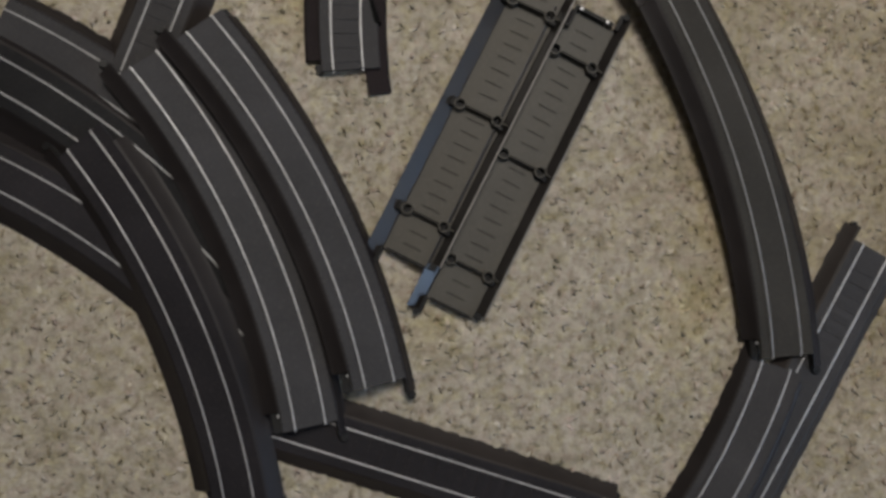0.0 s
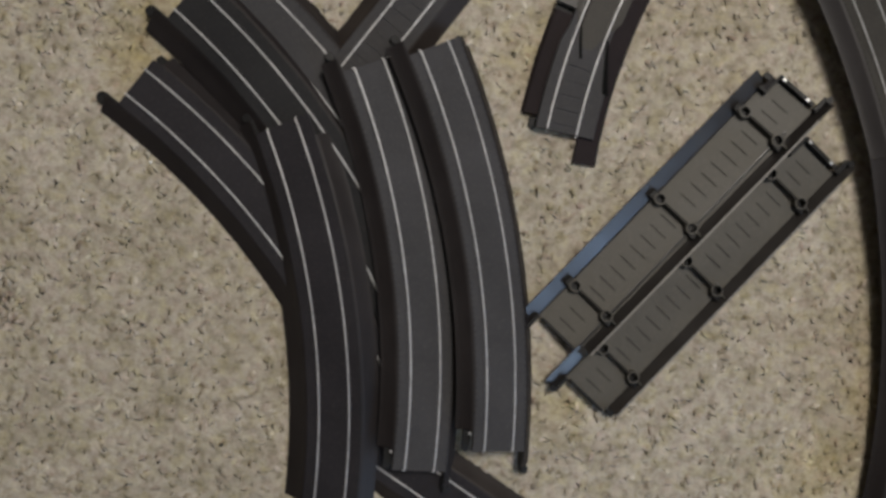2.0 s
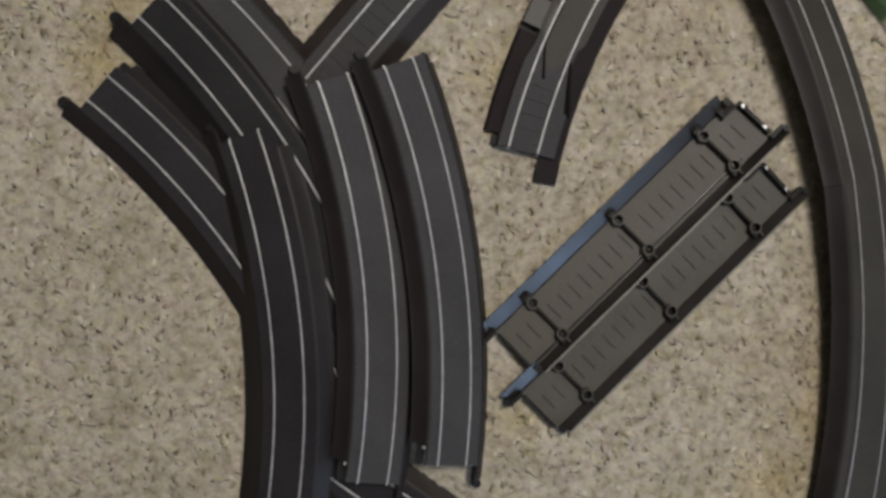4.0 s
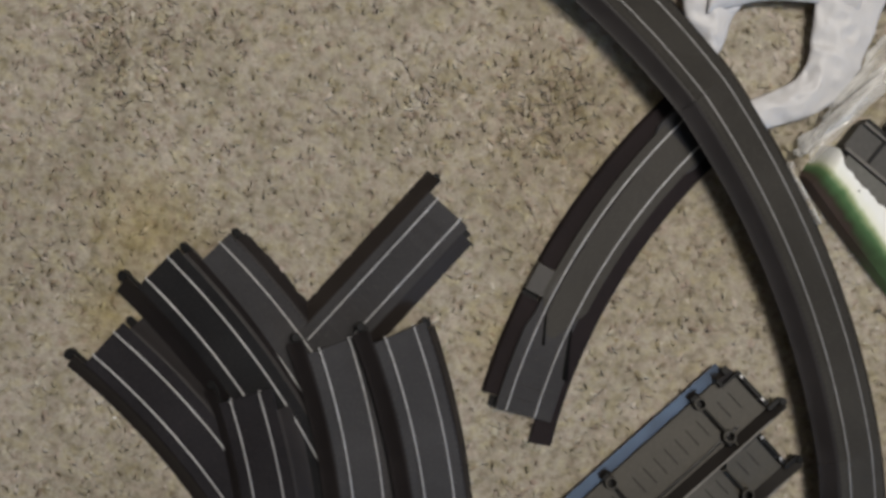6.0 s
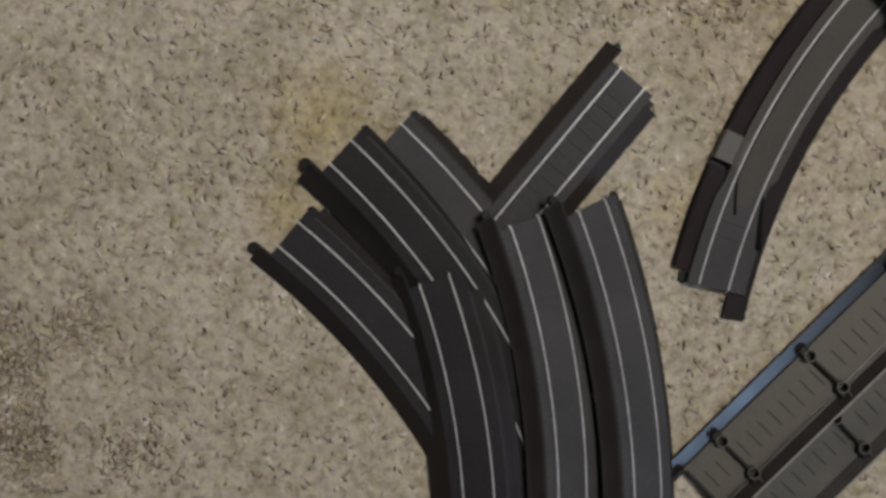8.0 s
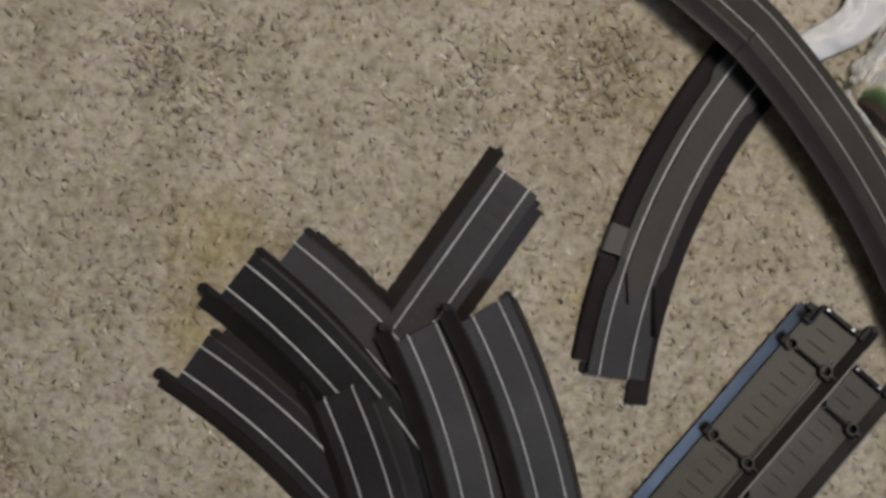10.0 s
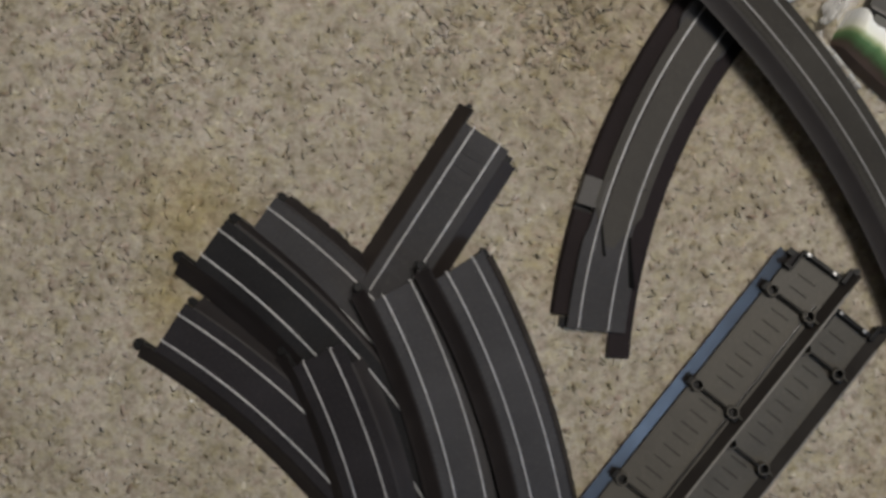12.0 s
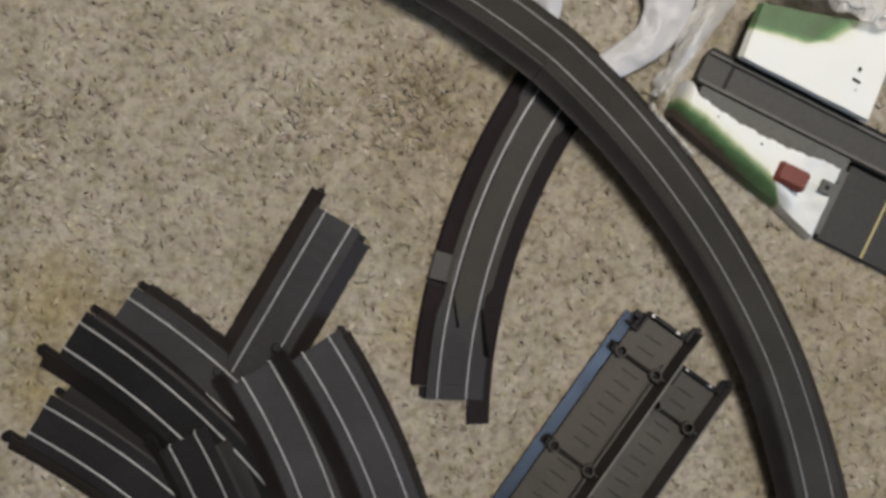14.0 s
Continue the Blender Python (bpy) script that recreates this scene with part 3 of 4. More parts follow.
def notches(thing, y, lo, hi, bend):
    """A row of fine moulded notches along the deck's margin."""
    bm = bmesh.new()
    count = int((hi - lo) / 0.0042)
    for i in range(1, count):
        s = lo + i * 0.0042
        quad = [bm.verts.new((*along(s + ds, y + dy, bend), H + dz)) for ds, dy, dz in ((0, -0.0004, -0.0002), (0, 0.0004, -0.0002), (0.0022, 0.0004, -0.0002), (0.0022, -0.0004, -0.0002), (0.0002, -0.0003, 0.00012), (0.0002, 0.0003, 0.00012), (0.0020, 0.0003, 0.00012), (0.0020, -0.0003, 0.00012))]
        for f in ((4, 5, 6, 7), (0, 1, 5, 4), (1, 2, 6, 5), (2, 3, 7, 6), (3, 0, 4, 7)):
            bm.faces.new([quad[k] for k in f])
    tagged(part("serrated_edge", bm, BLACK, thing), kind="stuff")


def track(name, length, bend, deck=DECK, size=WIDE, ends=(1, -1), bank=None, pads=(0.0, 0.0), wide_end=0.0, rail=RAIL, peg=0.0030):
    """One lane of toy roadway: deck, two verges, two rails, fittings at the free ends. bank: its roll at both ends, in degrees, where it leans along its own line."""
    thing = new(name)
    half, edges = size[0], {1: size[1], -1: size[-1]}
    lo, hi = -length / 2 - pads[0], length / 2 + pads[1]
    part("deck", sweep(bmesh.new(), deck_outline(half), lo, hi, bend), deck, thing, smooth="auto")
    if not bend:
        bm = sweep(bmesh.new(), [(-0.0090, H - 0.0004), (0.0090, H - 0.0004), (0.0087, H + 0.0005), (-0.0087, H + 0.0005)], -0.0025, 0.0025, 0, 1)
        count = int((length - 0.02) / 0.0098)
        first = part("tread", bm, deck, thing, "", pose(-(count - 1) * 0.0049, 0, 0))
        for i in range(1, count):
            share(first, pose((i - (count - 1) / 2) * 0.0098, 0, 0))
    for side in (1, -1):
        s0 = lo + ((0.014 if bend else 0.006) if side > 0 else -0.010) * (-1 in ends)
        s1 = hi + (0.010 if side > 0 else wide_end or -0.006) * (1 in ends)
        part("shoulder", verge(side, half, edges[side], s0, s1, bend), (SHOULDER if bend else SHOULDER_LIT, SMOOTH_UNDER), thing, "darker sloping verge", smooth="auto")
        if bend:
            notches(thing, side * (half - 0.0009), lo, hi, bend)
        part("rail", sweep(bmesh.new(), rail_outline(side * GAUGE), lo + 0.0002, hi - 0.0002, bend), rail, thing, "dull metal conductor rail")
        part("bead", sweep(bmesh.new(), lip_outline(side * (GAUGE + 0.0021)), lo + 0.002 * (-1 in ends), hi - 0.002 * (1 in ends), bend), deck, thing)
    end_fittings(thing, length, bend, half, ends, peg)
    if bank:
        for ob in thing.children:
            if ob.name.startswith(("deck", "shoulder", "rail", "bead", "serrated")):
                for v in ob.data.vertices:
                    a = math.atan2(v.co.x, bend - v.co.y)
                    cx, cy = along(a * bend, 0, bend)
                    roll = radians(lerp(bank[0], bank[1], 0.5 + a * bend / length))
                    m = Matrix.Translation((cx, cy * math.cos(roll), 0.5 * cy * math.sin(roll))) @ Matrix.Rotation(roll, 4, (math.cos(a), math.sin(a), 0)) @ Matrix.Translation((-cx, -cy, 0))
                    v.co = m @ v.co
    return thing


SINK = -0.0006
curve = track("curved_track", ARC, CURVE, size=(0.0188, 0.0285, 0.0264))
tagged(curve, "dark grey plastic curved slot track with two metal rails", "track piece", "curved track pieces")
curve.matrix_world = pose(-0.0907, 0.0124, 0.0062, 16, 0.6, 114.1)
# middle of the centre line, height, roll, pitch, heading, label
CURVES = (
    (-0.0497, 0.0382, 0.0075, 18, 0.0, 116.3, "dark grey curved track leaning on its neighbour"),
    (-0.1429, 0.0829, SINK, 0, 0, 140.55, "dark grey curved track partly buried under others"),
    (0.2161, -0.2010, 0.0030, -8, 0, 55.0, "dark grey curved track under a track end"),
)
for x, y, z, roll, pitch, heading, label in CURVES:
    tagged(copy_thing(curve, pose(x, y, z, roll, pitch, heading)), label)
dark_curve = track("curved_track", ARC, CURVE, DECK_DARK, (0.0188, 0.0305, 0.0285), peg=0.0040)
tagged(dark_curve, "blackish curved track lying flat on the carpet", "track piece", "curved track pieces")
dark_curve.matrix_world = pose(-0.1829, 0.0084, SINK, 1, 0, 143.95)
upper_curve = track("curved_track", ARC, CURVE, DECK_DARK, (0.0188, 0.0330, 0.0285), wide_end=-0.014)
tagged(upper_curve, "blackish curved track lying over other pieces", "track piece", "curved track pieces")
upper_curve.matrix_world = pose(-0.1326, -0.0412, 0.0082, -8, -0.5, 113.0)
# a run of three, clipped end to end, radii and banks fitted to the camera's view
for x, y, z, pitch, heading, radius, ends, bank, label in (
    (0.2559, 0.0596, 0.0072, -0.5, 108.44, 0.5910, (-1,), (-2.0, 17.0), "dark grey curved track resting on another piece"),
    (0.1157, 0.2895, 0.0088, -0.2, 134.91, 0.5416, (), (17.0, 22.0), "dark grey curved track propped on the switch piece"),
    (-0.1145, 0.4285, 0.0088, 0.2, 162.88, 0.5356, (), (22.0, 19.0), "dark grey curved track leaning to one side"),
):
    run = track("curved_track", ARC, radius, DECK_LESS_BLUE, ends=ends, bank=bank, pads=(0.0, 0.0006), rail=RAIL_LESS_GLARE if x > 0 else RAIL_LEAST_GLARE)
    run.matrix_world = pose(x, y, z, 0, pitch, heading)
    tagged(run, label, "track piece", "curved track pieces")
# left verge widened: dark plastic covers a gap that lies in shadow
black_curve = track("curved_track", ARC, CURVE, DECK_BLACK, (0.0188, 0.0340, 0.0240), peg=0.0040)
tagged(black_curve, "blackish curved slot track lying over a grey one", "track piece", "curved track pieces")
black_curve.matrix_world = pose(-0.1700, 0.0629, 0.0030, -4, -1.5, 140.35)

def upturned(at, label, rim=0):
    """A straight lying on its deck, so that ribs, bosses and plate show; rim: the verge whose foot gets a pale strip
    for its highlight.
    """
    size = (0.0176, 0.0250, 0.0284)
    thing = track("straight_track", STRAIGHT, 0, size=size)
    underside(thing, STRAIGHT)
    if rim:
        foot = rim * size[rim]
        bm = sweep(bmesh.new(), [(foot - 0.0008, -0.0004), (foot + 0.0004, -0.0004), (foot + 0.0004, 0.0004), (foot - 0.0008, 0.0004)], -STRAIGHT / 2 + 0.006, STRAIGHT / 2 - 0.004, 0)
        part("rim", bm, RIM_LIGHT, thing, "pale strip for the light caught on the verge's edge")
    thing.matrix_world = at
    return tagged(thing, label, "track piece", "straight track pieces")


upturned(pose(0.0657, 0.0977, 0.0097, 170.0, 0, 63.1), "upside-down dark straight track showing its grey ribbed underside", 1)
upturned(pose(0.0963, 0.0630, H + SINK + 0.0005, 181, 0, 63.5), "upside-down straight track beside another, ribs and screw holes showing", 1)
flat = track("straight_track", STRAIGHT, 0, size=NARROW)
flat.matrix_world = pose(0.2974, -0.0995, SINK - 0.0005, 0, 0, 61.3)
tagged(flat, "dark straight track lying under a curve", "track piece", "straight track pieces")
short = track("straight_track", 0.128, 0, size=NARROW)
short.matrix_world = pose(-0.1437, 0.1796, SINK + 0.0004, 0, 0, 68.5)
tagged(short, "short dark straight track with its end under the curves", "track piece", "straight track pieces")
long = track("straight_track", 0.262, 0, DECK_DARK, NARROW)
long.matrix_world = pose(0.0239, -0.1476, SINK, 0, 0, -18.3)
tagged(long, "long dark straight track crossing under curved pieces", "track piece", "straight track pieces")


# ---- switch piece ----
def ease(s, s0, s1, y0, y1):
    f = min(1.0, max(0.0, (s - s0) / (s1 - s0)))
    return y0 + (y1 - y0) * f * f * (3 - 2 * f)


def switch_track():
    thing = new("switch_track")
    length, bend = 0.2346, 0.43

    def roadway(f):
        # the deck widens in an S at both ends, and beside the dark grooves
        s = (f - 0.5) * length
        left = -ease(s, -0.097, -0.086, 0.0196, 0.0158) if s < 0 else -ease(s, 0.047, 0.062, 0.0158, 0.0181)
        right = ease(s, -0.092, -0.078, 0.0192, 0.0142) if s < 0 else ease(s, 0.048, 0.084, 0.0138, 0.0222)
        return [(left, H - 0.0040), (right, H - 0.0040), (right, H - 0.0006), (right - 0.0006, H), (left + 0.0006, H), (left, H - 0.0006)]

    part("deck", sweep(bmesh.new(), roadway, -length / 2, length / 2, bend, 90), DECK, thing)

    def ledge(side):
        y0, y1 = 0.0120, 0.0284
        shape = [(y0, 0.0058), (y0 + 0.0015, 0.0058), (y1 - 0.0016, 0.0050), (y1 - 0.0003, 0.0041), (y1 + 0.0006, 0.0002), (y1 - 0.0012, 0.0), (y1 - 0.0022, 0.0032), (y0, 0.0042)]
        return [(side * y, z) for y, z in shape]

    part("shoulder", sweep(bmesh.new(), ledge(1), -length / 2 + 0.006, length / 2 + 0.0185, bend), LEDGE, thing, "blackish flat side ledge")
    part("shoulder", sweep(bmesh.new(), ledge(-1), -length / 2 - 0.010, 0.0190, bend), LEDGE, thing, "blackish flat side ledge")
    part("shoulder", sweep(bmesh.new(), ledge(-1), 0.0420, length / 2 - 0.008, bend), LEDGE, thing, "blackish flat side ledge")
    part("recess", sweep(bmesh.new(), [(-0.0285, 0.0006), (-0.0165, 0.0006), (-0.0165, 0.0030), (-0.0285, 0.0026)], 0.0375, 0.0425, bend), BLACK, thing, "black lever recess")

    def insert(f):
        # the turning lane: as wide as the deck, tapered at the lever end
        w = 0.0166 * min(1.0, 0.22 + 5.0 * (1.0 - f))
        return [(-w, H - 0.0010), (w, H - 0.0010), (w, H + 0.0002), (w - 0.0004, H + 0.00032), (-w + 0.0004, H + 0.00032), (-w, H + 0.0002)]

    part("switch_insert", sweep(bmesh.new(), insert, -0.098, 0.060, bend, 50), SWITCH, thing, "lighter olive-grey turning insert")
    for side in (1, -1):
        part("rail", sweep(bmesh.new(), rail_outline(side * GAUGE, lift=0.0007), -length / 2 + 0.0012, length / 2 - 0.0008, bend), RAIL, thing, "dull metal conductor rail")
    bm = sweep(bmesh.new(), [(-0.0290, 0.0012), (-0.0115, 0.0012), (-0.0115, H + 0.0001), (-0.0120, H + 0.0004), (-0.0282, H - 0.0008), (-0.0290, H - 0.0018)], 0.0195, 0.0380, bend)
    part("lever", bm, BLADE_GREY, thing, "light grey sliding switch lever")
    # raised black strips stand for the dark of two thin grooves
    for s0, s1, y0, y1, w0, w1 in ((0.047, 0.067, -0.0084, -0.0012, 0.0009, 0.0012), (0.050, 0.085, 0.0122, 0.0222, 0.0009, 0.0026)):
        def blade(f, y0=y0, y1=y1, w0=w0, w1=w1):
            y, w = lerp(y0, y1, f), lerp(w0, w1, f)
            return [(y - w, H - 0.0020), (y + w, H - 0.0020), (y + w * 0.8, H + 0.0007), (y - w * 0.8, H + 0.0007)]
        part("blade", sweep(bmesh.new(), blade, s0, s1, bend, 12), MATT_BLACK, thing, "black strip standing for a dark groove of the switch")
    part("slit", sweep(bmesh.new(), [(-0.0090, H - 0.0004), (-0.0083, H - 0.0004), (-0.0083, H + 0.0005), (-0.0090, H + 0.0005)], -0.060, 0.047, bend), MATT_BLACK, thing, "dark slit beside the rail")
    for s, y in ((-0.035, -0.0080), (-0.004, -0.0080), (-0.024, 0.0128), (0.016, 0.0128)):
        x, yy = along(s, y, bend)
        bm = bmesh.new()
        bmesh.ops.create_cone(bm, cap_ends=True, segments=10, radius1=0.0008, radius2=0.0006, depth=0.0008)
        part("pin", bm, BLACK, thing, "black rivet pin", pose(x, yy, H + 0.0007))
    s = 0.068
    while s < length / 2 - 0.008:
        bm = sweep(bmesh.new(), [(-0.0088, H - 0.0004), (0.0088, H - 0.0004), (0.0085, H + 0.0006), (-0.0085, H + 0.0006)], s, s + 0.005, bend, 1)
        part("tread", bm, DECK, thing)
        s += 0.0098
    end_fittings(thing, length, bend, 0.0172)
    thing.matrix_world = pose(-0.0195, 0.2434, SINK, -3, 0, 259.7)
    return tagged(thing, "curved switch track with grey lever and lighter insert", "track piece")


switch_track()


# ---- scenery base in its clear bag ----
def field(bm, nu, nv, place, layer):
    """A grid of nu x nv quads from place(a, b) -> (x, y, z, paint)."""
    rows = []
    for i in range(nu + 1):
        row = []
        for j in range(nv + 1):
            x, y, z, paint = place(i / nu, j / nv)
            v = bm.verts.new((x, y, z))
            v[layer] = paint
            row.append(v)
        rows.append(row)
    for a, b in zip(rows, rows[1:]):
        for j in range(nv):
            bm.faces.new((a[j], a[j + 1], b[j + 1], b[j]))


def scenery():
    thing = new("scenery_base")
    thing.matrix_world = pose(0.1173, 0.3742, -0.002, 0, 0, -17)
    top = 0.0250

    def lower(a, b):
        outer = -0.0315 - 0.0320 * min(1, max(0, a)) ** 0.78
        inner = -0.0125 - 0.0056 * math.sin(min(1.0, a * 1.12) * math.pi) ** 0.8 - 0.0045 * a + 0.0009 * math.sin(a * 75) * math.sin(a * 31)
        # a white tongue at the tip, round the end of the grey wall
        inner += 0.0062 * (1 - min(1.0, a / 0.085) ** 3)
        outer -= 0.0035 * min(1.0, max(0.0, (a - 0.74) / 0.2))
        gentle = min(1.0, max(0.0, (a - 0.66) / 0.16))
        lip = lerp(0.0130, 0.0075, gentle) * min(1.0, (1 - a) / 0.03) ** 0.6 * min(1.0, a / 0.05) ** 0.6
        wobble = 0.0012 * noise.noise((u0 := lerp(-0.0135, 0.1215, a)) * 90 * Vector((1, b, 2)))
        crest = -0.0238 - 0.262 * u0
        dark = 1 - min(1.0, max(0.0, a - 0.30) / 0.34)
        if b < 0.25:
            # a steep foot, left brown where the spray did not reach
            f = b / 0.25
            v, z = outer + 0.0022 * f, lip * math.sin(f * math.pi / 2)
            paint = lerp(0.60, 0.90, dark)
        else:
            f = (b - 0.25) / 0.75
            v = lerp(outer + 0.0022, inner, f)
            rise = min(1.0, (v - outer - 0.0022) / max(0.004, crest - outer - 0.001))
            bump_up = 0.0012 * noise.noise((u0 * 60, v * 60, 0)) + 0.0026 * gentle * noise.noise((u0 * 110, v * 110, 7))
            z = lip + (top + bump_up - lip) * lerp(math.sin(max(0.0, rise) * math.pi / 2), 0.25 + 0.75 * f, gentle) * min(1.0, (1 - a) / 0.03) ** 0.35 * min(1.0, a / 0.06) ** 0.5
            d = (crest - v + wobble) / max(0.004, crest - outer - 0.0022)
            if d > 0.45:
                paint = lerp(0.52, lerp(0.58, 0.88, dark), min(1.0, (d - 0.45) / 0.5))
            else:
                paint = lerp(0.32, 0.52, d / 0.45) if d > 0 else 0.32 + (crest - v + wobble) * 40
        u = lerp(-0.0135, 0.1250 - 0.0105 * b, a)
        # the spray stops at a slanting line beside the red block
        paint -= max(0.0, u - 0.0705 + 1.28 * (v + 0.0432) - wobble) * 150
        return u, v, z, max(0.0, min(1.0, paint))

    bm = bmesh.new()
    layer = bm.verts.layers.float.new("slope")
    field(bm, 60, 28, lower, layer)
    part("snow_bank", bm, SNOW, thing, "white moulded bank with sprayed green slope", smooth="auto")

    def upper(a, b):
        b = b if b == 0 else 0.014 + 0.986 * (b * 30 - 1) / 29
        u0, u1 = lerp(0.0118, 0.0085, b), lerp(0.1150, 0.1100, b)
        u = lerp(u0, u1, a)
        v = lerp(0.0212, 0.062 + 0.030 * a, b)
        edge = min(a / 0.018, (1 - a) / 0.018, b / 0.012, (1 - b) / 0.04, 1.0)
        z = top - 0.0045 * (1 - math.sin(max(0.0, edge) * math.pi / 2) ** 0.7) + 0.001 * noise.noise((u * 50, v * 50, 4)) * edge
        green = min(0.66, 3.4 * (b - 0.42 - 0.10 * a)) - max(0.0, a - 0.17 - 0.40 * b) * 3.0
        return u, v, z, max(0.0, min(0.82, green))

    bm = bmesh.new()
    layer = bm.verts.layers.float.new("slope")
    field(bm, 40, 30, upper, layer)
    part("snow_field", bm, SNOW, thing, "white moulded field with green corner", smooth="auto")

    # added block, black for the shade below the field's overhanging edge
    part("field_base", box(bmesh.new(), 0.0125, 0.1120, 0.0240, 0.0620, 0.0, 0.0200), BLACK, thing, "added black block that keeps the space under the field dark")
    # sunken roadway between two grey rock walls
    bm = box(bmesh.new(), -0.0055, 0.205, -0.0005, 0.0185, 0.0, 0.0125)
    part("roadway", bm, ROAD_GREY, thing, "dark grey sunken roadway")
    bm = box(bmesh.new(), -0.0045, 0.205, -0.0030, -0.0006, 0.0, 0.0150, 0.0004)
    part("kerb", bm, KERB_GREY, thing, "grey kerb")
    part("kerb", box(bmesh.new(), -0.0050, 0.205, 0.0180, 0.0202, 0.0, 0.0150, 0.0004), KERB_GREY, thing, "grey kerb")
    # solid strips fill the gaps; the gaps' shade is put into their black
    part("channel", box(bmesh.new(), -0.0040, 0.150, 0.0206, 0.0232, 0.0, 0.0140), BLACK, thing, "black strip for the dark gap beside the kerb")
    part("channel", box(bmesh.new(), -0.002, 0.150, -0.0042, -0.0031, 0.0, 0.0125), BLACK, thing, "black strip for the dark gap beside the kerb")
    part("seam", box(bmesh.new(), 0.0138, 0.0164, 0.0, 0.0178, 0.0120, 0.0129), BLACK, thing, "black joint across the roadway")
    bm = bmesh.new()
    box(bm, 0.000, 0.1190, -0.0225, -0.0043, 0.0, 0.0150, 0.0008)
    part("end_wall", box(bmesh.new(), 0.1150, 0.1243, -0.0610, -0.0110, 0.0, 0.0100, 0.0010), SNOW_GREY, thing, "grey end of the moulded base")
    part("rock_wall", bm, SNOW_GREY, thing, "smooth grey wall beside the roadway")
    # small red block and grey socket on the bank
    bm = bmesh.new()
    low, high = [[bm.verts.new((x * w, y * d, z)) for x, y in ((-1, -0.72), (-0.86, -1), (0.86, -1), (1, -0.72), (1, 0.72), (0.86, 1), (-0.86, 1), (-1, 0.72))] for w, d, z in ((0.0120, 0.0074, 0.0), (0.0120, 0.0074, 0.0050))]
    top_ring = [bm.verts.new((v.co.x * 0.84 + 0.0004, v.co.y * 0.74 + 0.0008, 0.0085)) for v in high]
    for p, q in ((low, high), (high, top_ring)):
        for j in range(8):
            bm.faces.new((p[j], p[(j + 1) % 8], q[(j + 1) % 8], q[j]))
    bm.faces.new(top_ring)
    bm.faces.new(low[::-1])
    part("block", bm, BRICK_RED, thing, "brick-red plastic block", pose(0.0812, -0.0366, top - 0.0050, 3, 0, 1))
    bm = box(bmesh.new(), -0.0048, 0.0048, -0.0046, 0.0046, 0, 0.0022, 0.0005)
    socket = part("socket", bm, SNOW_GREY, thing, "grey square socket", pose(0.1080, -0.0318, top - 0.0042, 6, 0, 2))
    # the hole is a black disc that stands for its shaded inside
    bm = bmesh.new()
    bmesh.ops.create_cone(bm, cap_ends=True, segments=14, radius1=0.0016, radius2=0.0016, depth=0.0006)
    part("hole", bm, BLACK, socket, "", pose(0, 0, 0.0023))
    for u, v, w, d in ((0.0165, -0.0225, 0.0005, 0.0006), (0.0520, -0.0262, 0.0006, 0.0006), (0.0918, 0.0505, 0.0010, 0.0014), (0.0930, 0.0425, 0.0030, 0.0008), (0.0950, 0.0365, 0.0008, 0.0003)):
        part("mark", box(bmesh.new(), -w, w, -d, d, 0, 0.0005), BLACK, thing, "small black printed mark", pose(u, v, top + 0.0004, 0, 0, -3))
    # low dark road panel with a yellow line
    part("road_panel", box(bmesh.new(), 0.1247, 0.215, -0.0630, -0.0045, 0.0, 0.0075, 0.0008), PANEL_GREY, thing, "dark grey road panel")
    part("lane_line", box(bmesh.new(), -0.0008, 0.0008, -0.0245, 0.0245, 0.0070, 0.0079), YELLOW, thing, "yellow painted line", pose(0.1599, -0.0375, 0, 0, 0, 0))
    return tagged(thing, "white and green toy scenery base with grey roadway in clear wrap", "toy scenery")


scenery()


def crumpled(name, nu, nv, place, fold, mat, parent, label, seed, fine=1.0):
    """A thin crumpled sheet: place(a, b) gives the flat place, folds lift it; fine: how close the folds lie."""
    bm = bmesh.new()
    rows = []
    for i in range(nu + 1):
        row = []
        for j in range(nv + 1):
            x, y, z = place(i / nu, j / nv)
            ridge = 1 - abs(noise.noise((x * 70 * fine + seed, y * 70 * fine, seed))) * 2.2
            small = 1 - abs(noise.noise((x * 170 * fine, y * 170 * fine + seed, 2 * seed))) * 2.2
            row.append(bm.verts.new((x, y, z + fold * (0.7 * ridge + 0.3 * small))))
        rows.append(row)
    for a, b in zip(rows, rows[1:]):
        for j in range(nv):
            bm.faces.new((a[j], a[j + 1], b[j + 1], b[j]))
    ob = part(name, bm, mat, parent, label, smooth=True)
    shell = ob.modifiers.new("thickness", "SOLIDIFY")
    shell.thickness = 0.0002
    return ob


def path_strip(points):
    """place(a, b) along control points of (x, y, z, half-width), smoothed."""
    def at(a):
        f = a * (len(points) - 1)
        i = min(int(f), len(points) - 2)
        p = [points[max(0, min(len(points) - 1, i + k))] for k in (-1, 0, 1, 2)]
        t = f - i
        return [0.5 * (2 * p1 + (p2 - p0) * t + (2 * p0 - 5 * p1 + 4 * p2 - p3) * t * t + (3 * p1 - p0 - 3 * p2 + p3) * t**3) for p0, p1, p2, p3 in zip(*p)]

    def place(a, b):
        x, y, z, w = at(a)
        x2, y2, _, _ = at(min(1, a + 0.01))
        x1, y1, _, _ = at(max(0, a - 0.01))
        n = math.hypot(x2 - x1, y2 - y1) or 1
        side = (b - 0.5) * 2 * w
        return x - (y2 - y1) / n * side, y + (x2 - x1) / n * side, z + 0.004 * math.sin(b * math.pi)

    return place


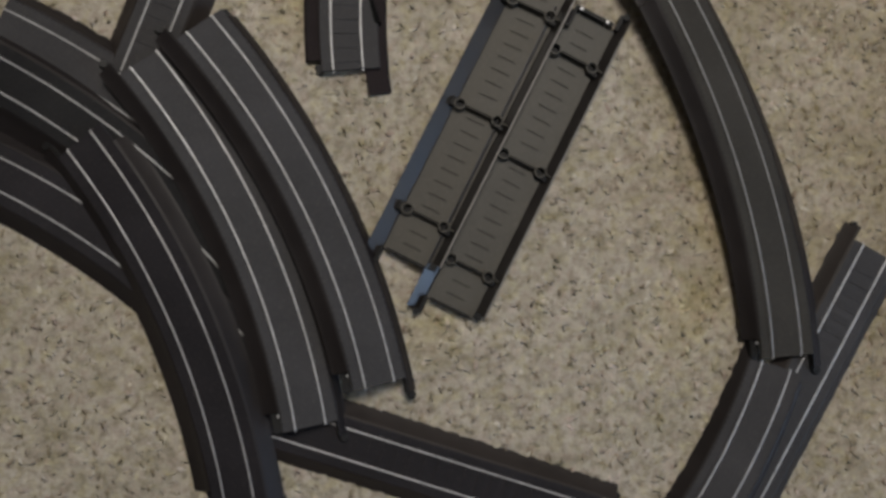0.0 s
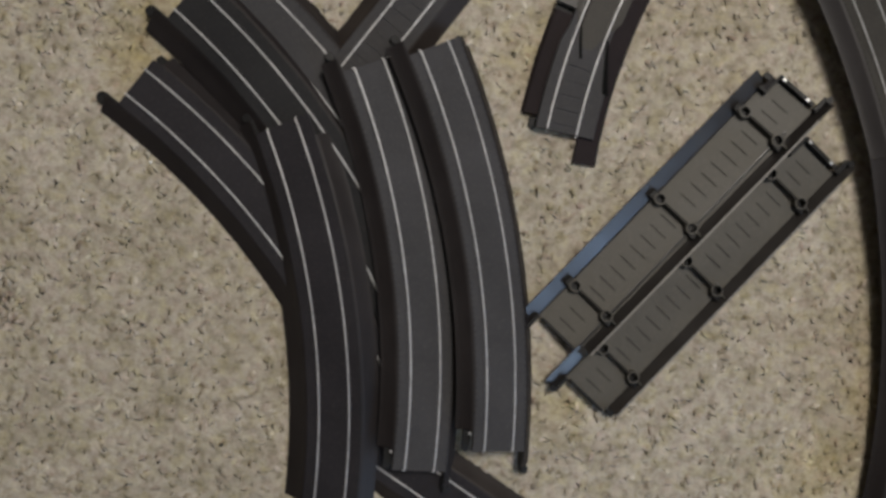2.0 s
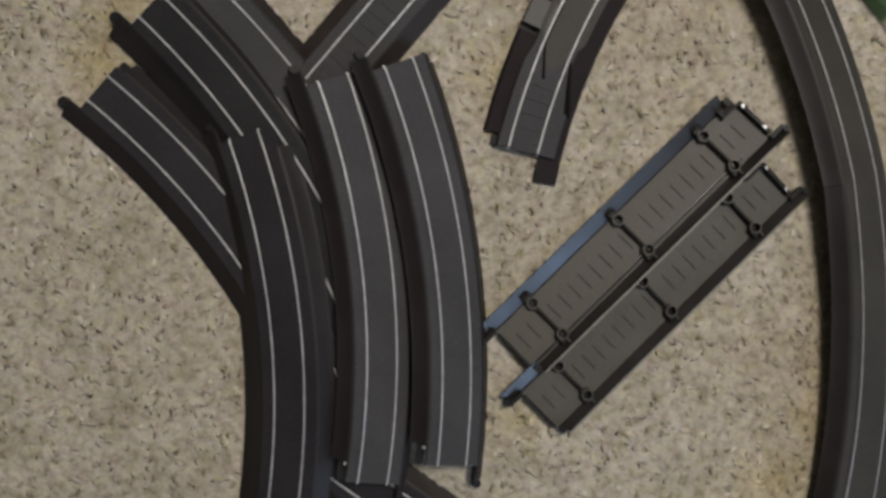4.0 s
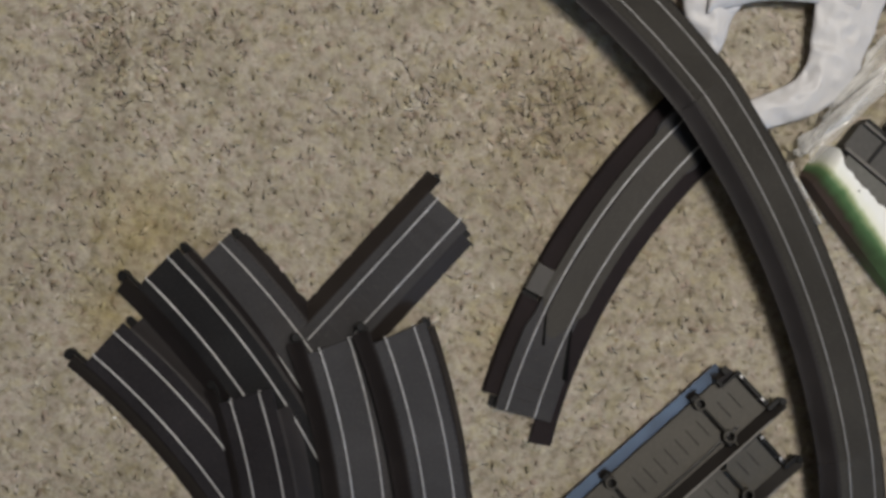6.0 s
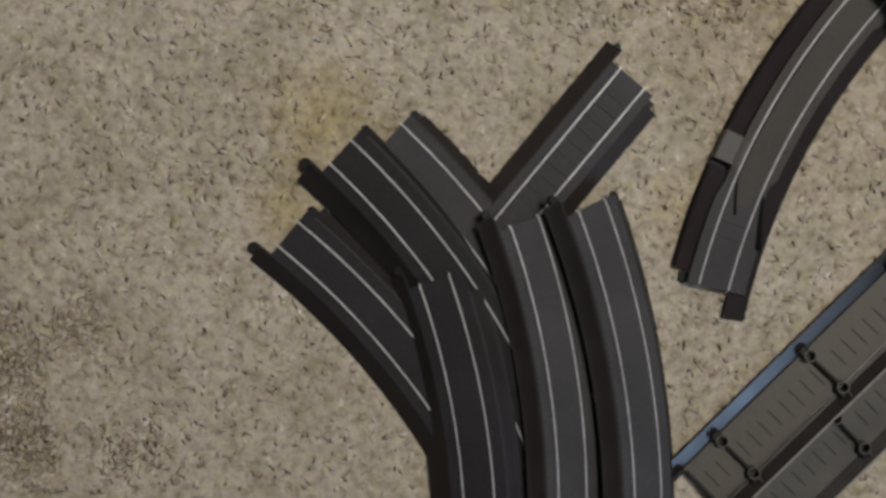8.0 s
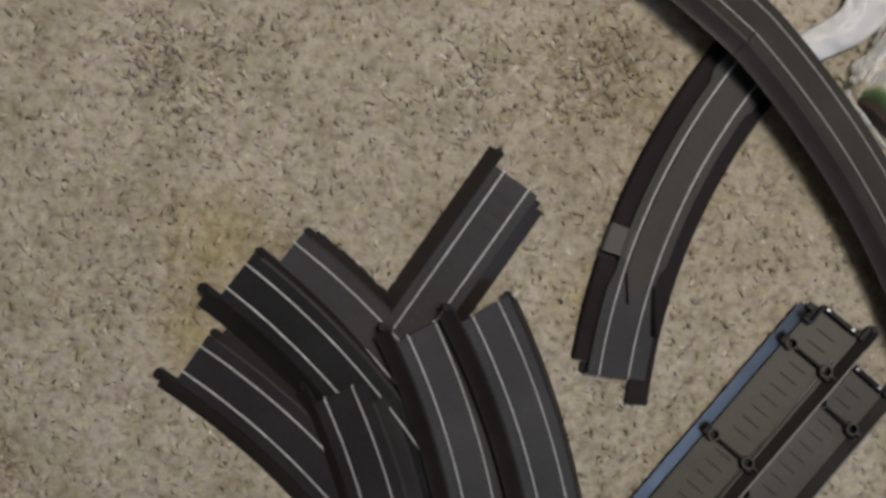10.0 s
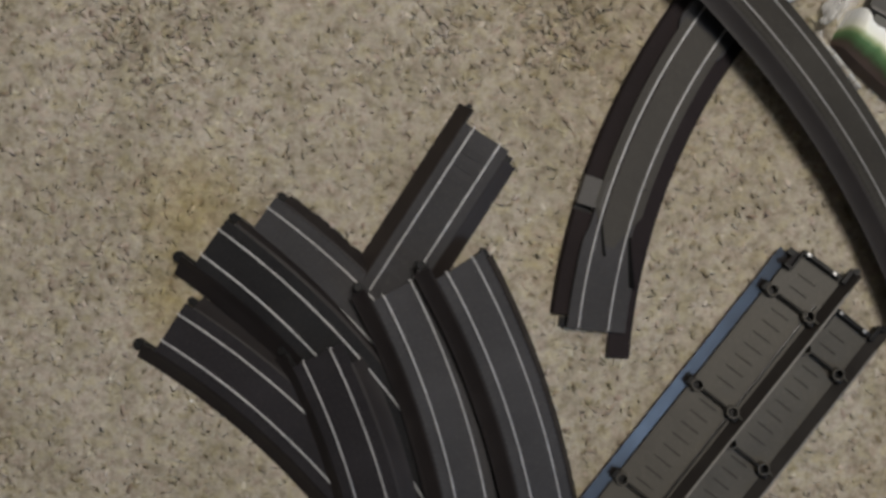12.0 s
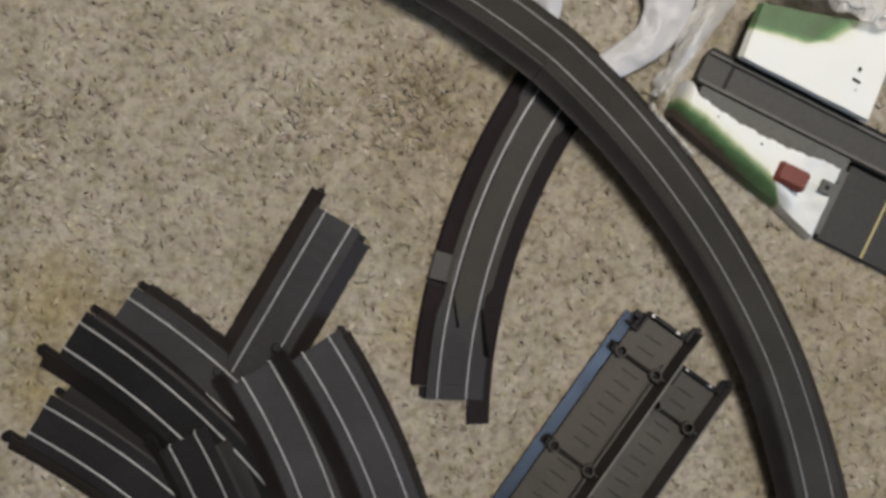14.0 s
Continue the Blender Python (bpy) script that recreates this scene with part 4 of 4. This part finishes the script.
def clear_wrap():
    thing = new("clear_bag")
    thing.location = (-0.0045, 0.0033, 0)
    def ragged(k, f):
        return 0.009 * noise.noise((f * 6.0, k, 1.7)) + 0.004 * noise.noise((f * 17.0, k, 4.1))

    def loose(a, b):
        left, right = 0.0900 + 0.028 * b + 0.012 * b * b, 0.0975 + 0.056 * b + 0.026 * b * b
        return lerp(left, right, a) + ragged(1, b) * (1 - a), lerp(0.356 + ragged(2, a), 0.495, b), 0.004 + 0.013 * a

    crumpled("film", 40, 90, loose, 0.0034, BAG_CLEAR, thing, "loose crumpled edge", 3, 0.55)
    crease = ((0.0920, 0.3560, 0.006, 0.0022), (0.0985, 0.3740, 0.010, 0.0048), (0.1080, 0.3950, 0.015, 0.0058), (0.1200, 0.4170, 0.018, 0.0062), (0.1330, 0.4330, 0.018, 0.0040))
    crumpled("film", 50, 12, path_strip(crease), 0.0030, BAG_CLEAR, thing, "doubled crease of the film", 4, 0.6)
    skirt = ((0.0895, 0.3500, 0.004, 0.0022), (0.0925, 0.3420, 0.005, 0.0028), (0.1000, 0.3372, 0.005, 0.0027), (0.1116, 0.3280, 0.005, 0.0025), (0.1240, 0.3182, 0.004, 0.0016))
    crumpled("film", 30, 8, path_strip(skirt), 0.0005, BAG_CLEAR, thing, "strip of film along the foot of the toy", 7, 0.6)
    crumpled("film", 70, 40, lambda a, b: (lerp(0.130, 0.310, a), lerp(0.447 - 0.045 * a + ragged(3, a), 0.510, b), 0.024 - 0.010 * b), 0.010, BAG_CLEAR, thing, "gathered film behind the toy", 8, 0.7)
    crumpled("film", 50, 24, lambda a, b: (lerp(0.172, 0.234, a), lerp(0.4400 - 0.014 * a + 0.4 * ragged(5, a), 0.505, b), 0.026 - 0.008 * b), 0.007, BAG_GATHERED, thing, "whitish gathers of film", 10, 0.8)
    return tagged(thing, "crumpled clear plastic bag around the toy scenery", "plastic bag")


clear_wrap()


def carrier_bag():
    thing = new("carrier_bag")
    thing.location = (-0.008, -0.0015, 0)
    handle = ((0.040, 0.362, 0.0035, 0.010), (0.0620, 0.3780, 0.004, 0.0110), (0.0845, 0.3985, 0.005, 0.0135), (0.0925, 0.4205, 0.007, 0.0172), (0.0900, 0.4440, 0.008, 0.0205), (0.0850, 0.4680, 0.010, 0.0235), (0.080, 0.500, 0.012, 0.028))
    crumpled("handle", 60, 18, path_strip(handle), 0.0026, BAG_WHITE, thing, "white translucent carrier handle", 5)
    strap = ((-0.0040, 0.4300, 0.010, 0.0090), (0.0080, 0.4350, 0.010, 0.0058), (0.0260, 0.4480, 0.009, 0.0062), (0.0480, 0.4580, 0.008, 0.0070), (0.0700, 0.4650, 0.009, 0.0085), (0.0900, 0.4700, 0.011, 0.0120))
    crumpled("strap", 30, 10, path_strip(strap), 0.0036, BAG_WHITE, thing, "twisted white film", 6)
    flap = ((0.0130, 0.3960, 0.0035, 0.0040), (0.0110, 0.4100, 0.005, 0.0085), (0.0020, 0.4260, 0.007, 0.0180), (-0.0020, 0.4460, 0.010, 0.0240))
    crumpled("flap", 30, 16, path_strip(flap), 0.0025, BAG_WHITE, thing, "white gathered film", 9)
    crumpled("bag_body", 50, 40, lambda a, b: (lerp(-0.005 + 0.01 * b, 0.165, a), lerp(0.476, 0.600, b), 0.006 + 0.006 * math.sin(a * 3.1)), 0.005, BAG_WHITE, thing, "", 11)
    crumpled("print_patch", 14, 14, lambda a, b: (lerp(0.002, 0.020, a) - 0.012 * b, lerp(0.446, 0.480, b), 0.016 + 0.002 * b), 0.003, BAG_PINK, thing, "faint pink printing", 11)
    return tagged(thing, "crumpled white plastic carrier bag with a looped handle", "plastic bag")


carrier_bag()


def crumb(x, y, z, size):
    bm = bmesh.new()
    bmesh.ops.create_icosphere(bm, subdivisions=2, radius=size)
    for v in bm.verts:
        v.co *= 1 + 0.35 * noise.noise(v.co * 900)
        v.co.z *= 0.6
    ob = part("crumb", bm, CEILING, None, smooth=True)
    ob.location = (x, y, z)
    return tagged(ob, "tiny white crumb on the carpet beside a track", "crumb")


crumb(0.0470, 0.3240, 0.0062, 0.0012)
crumb(-0.280, 0.026, 0.0010, 0.0011)
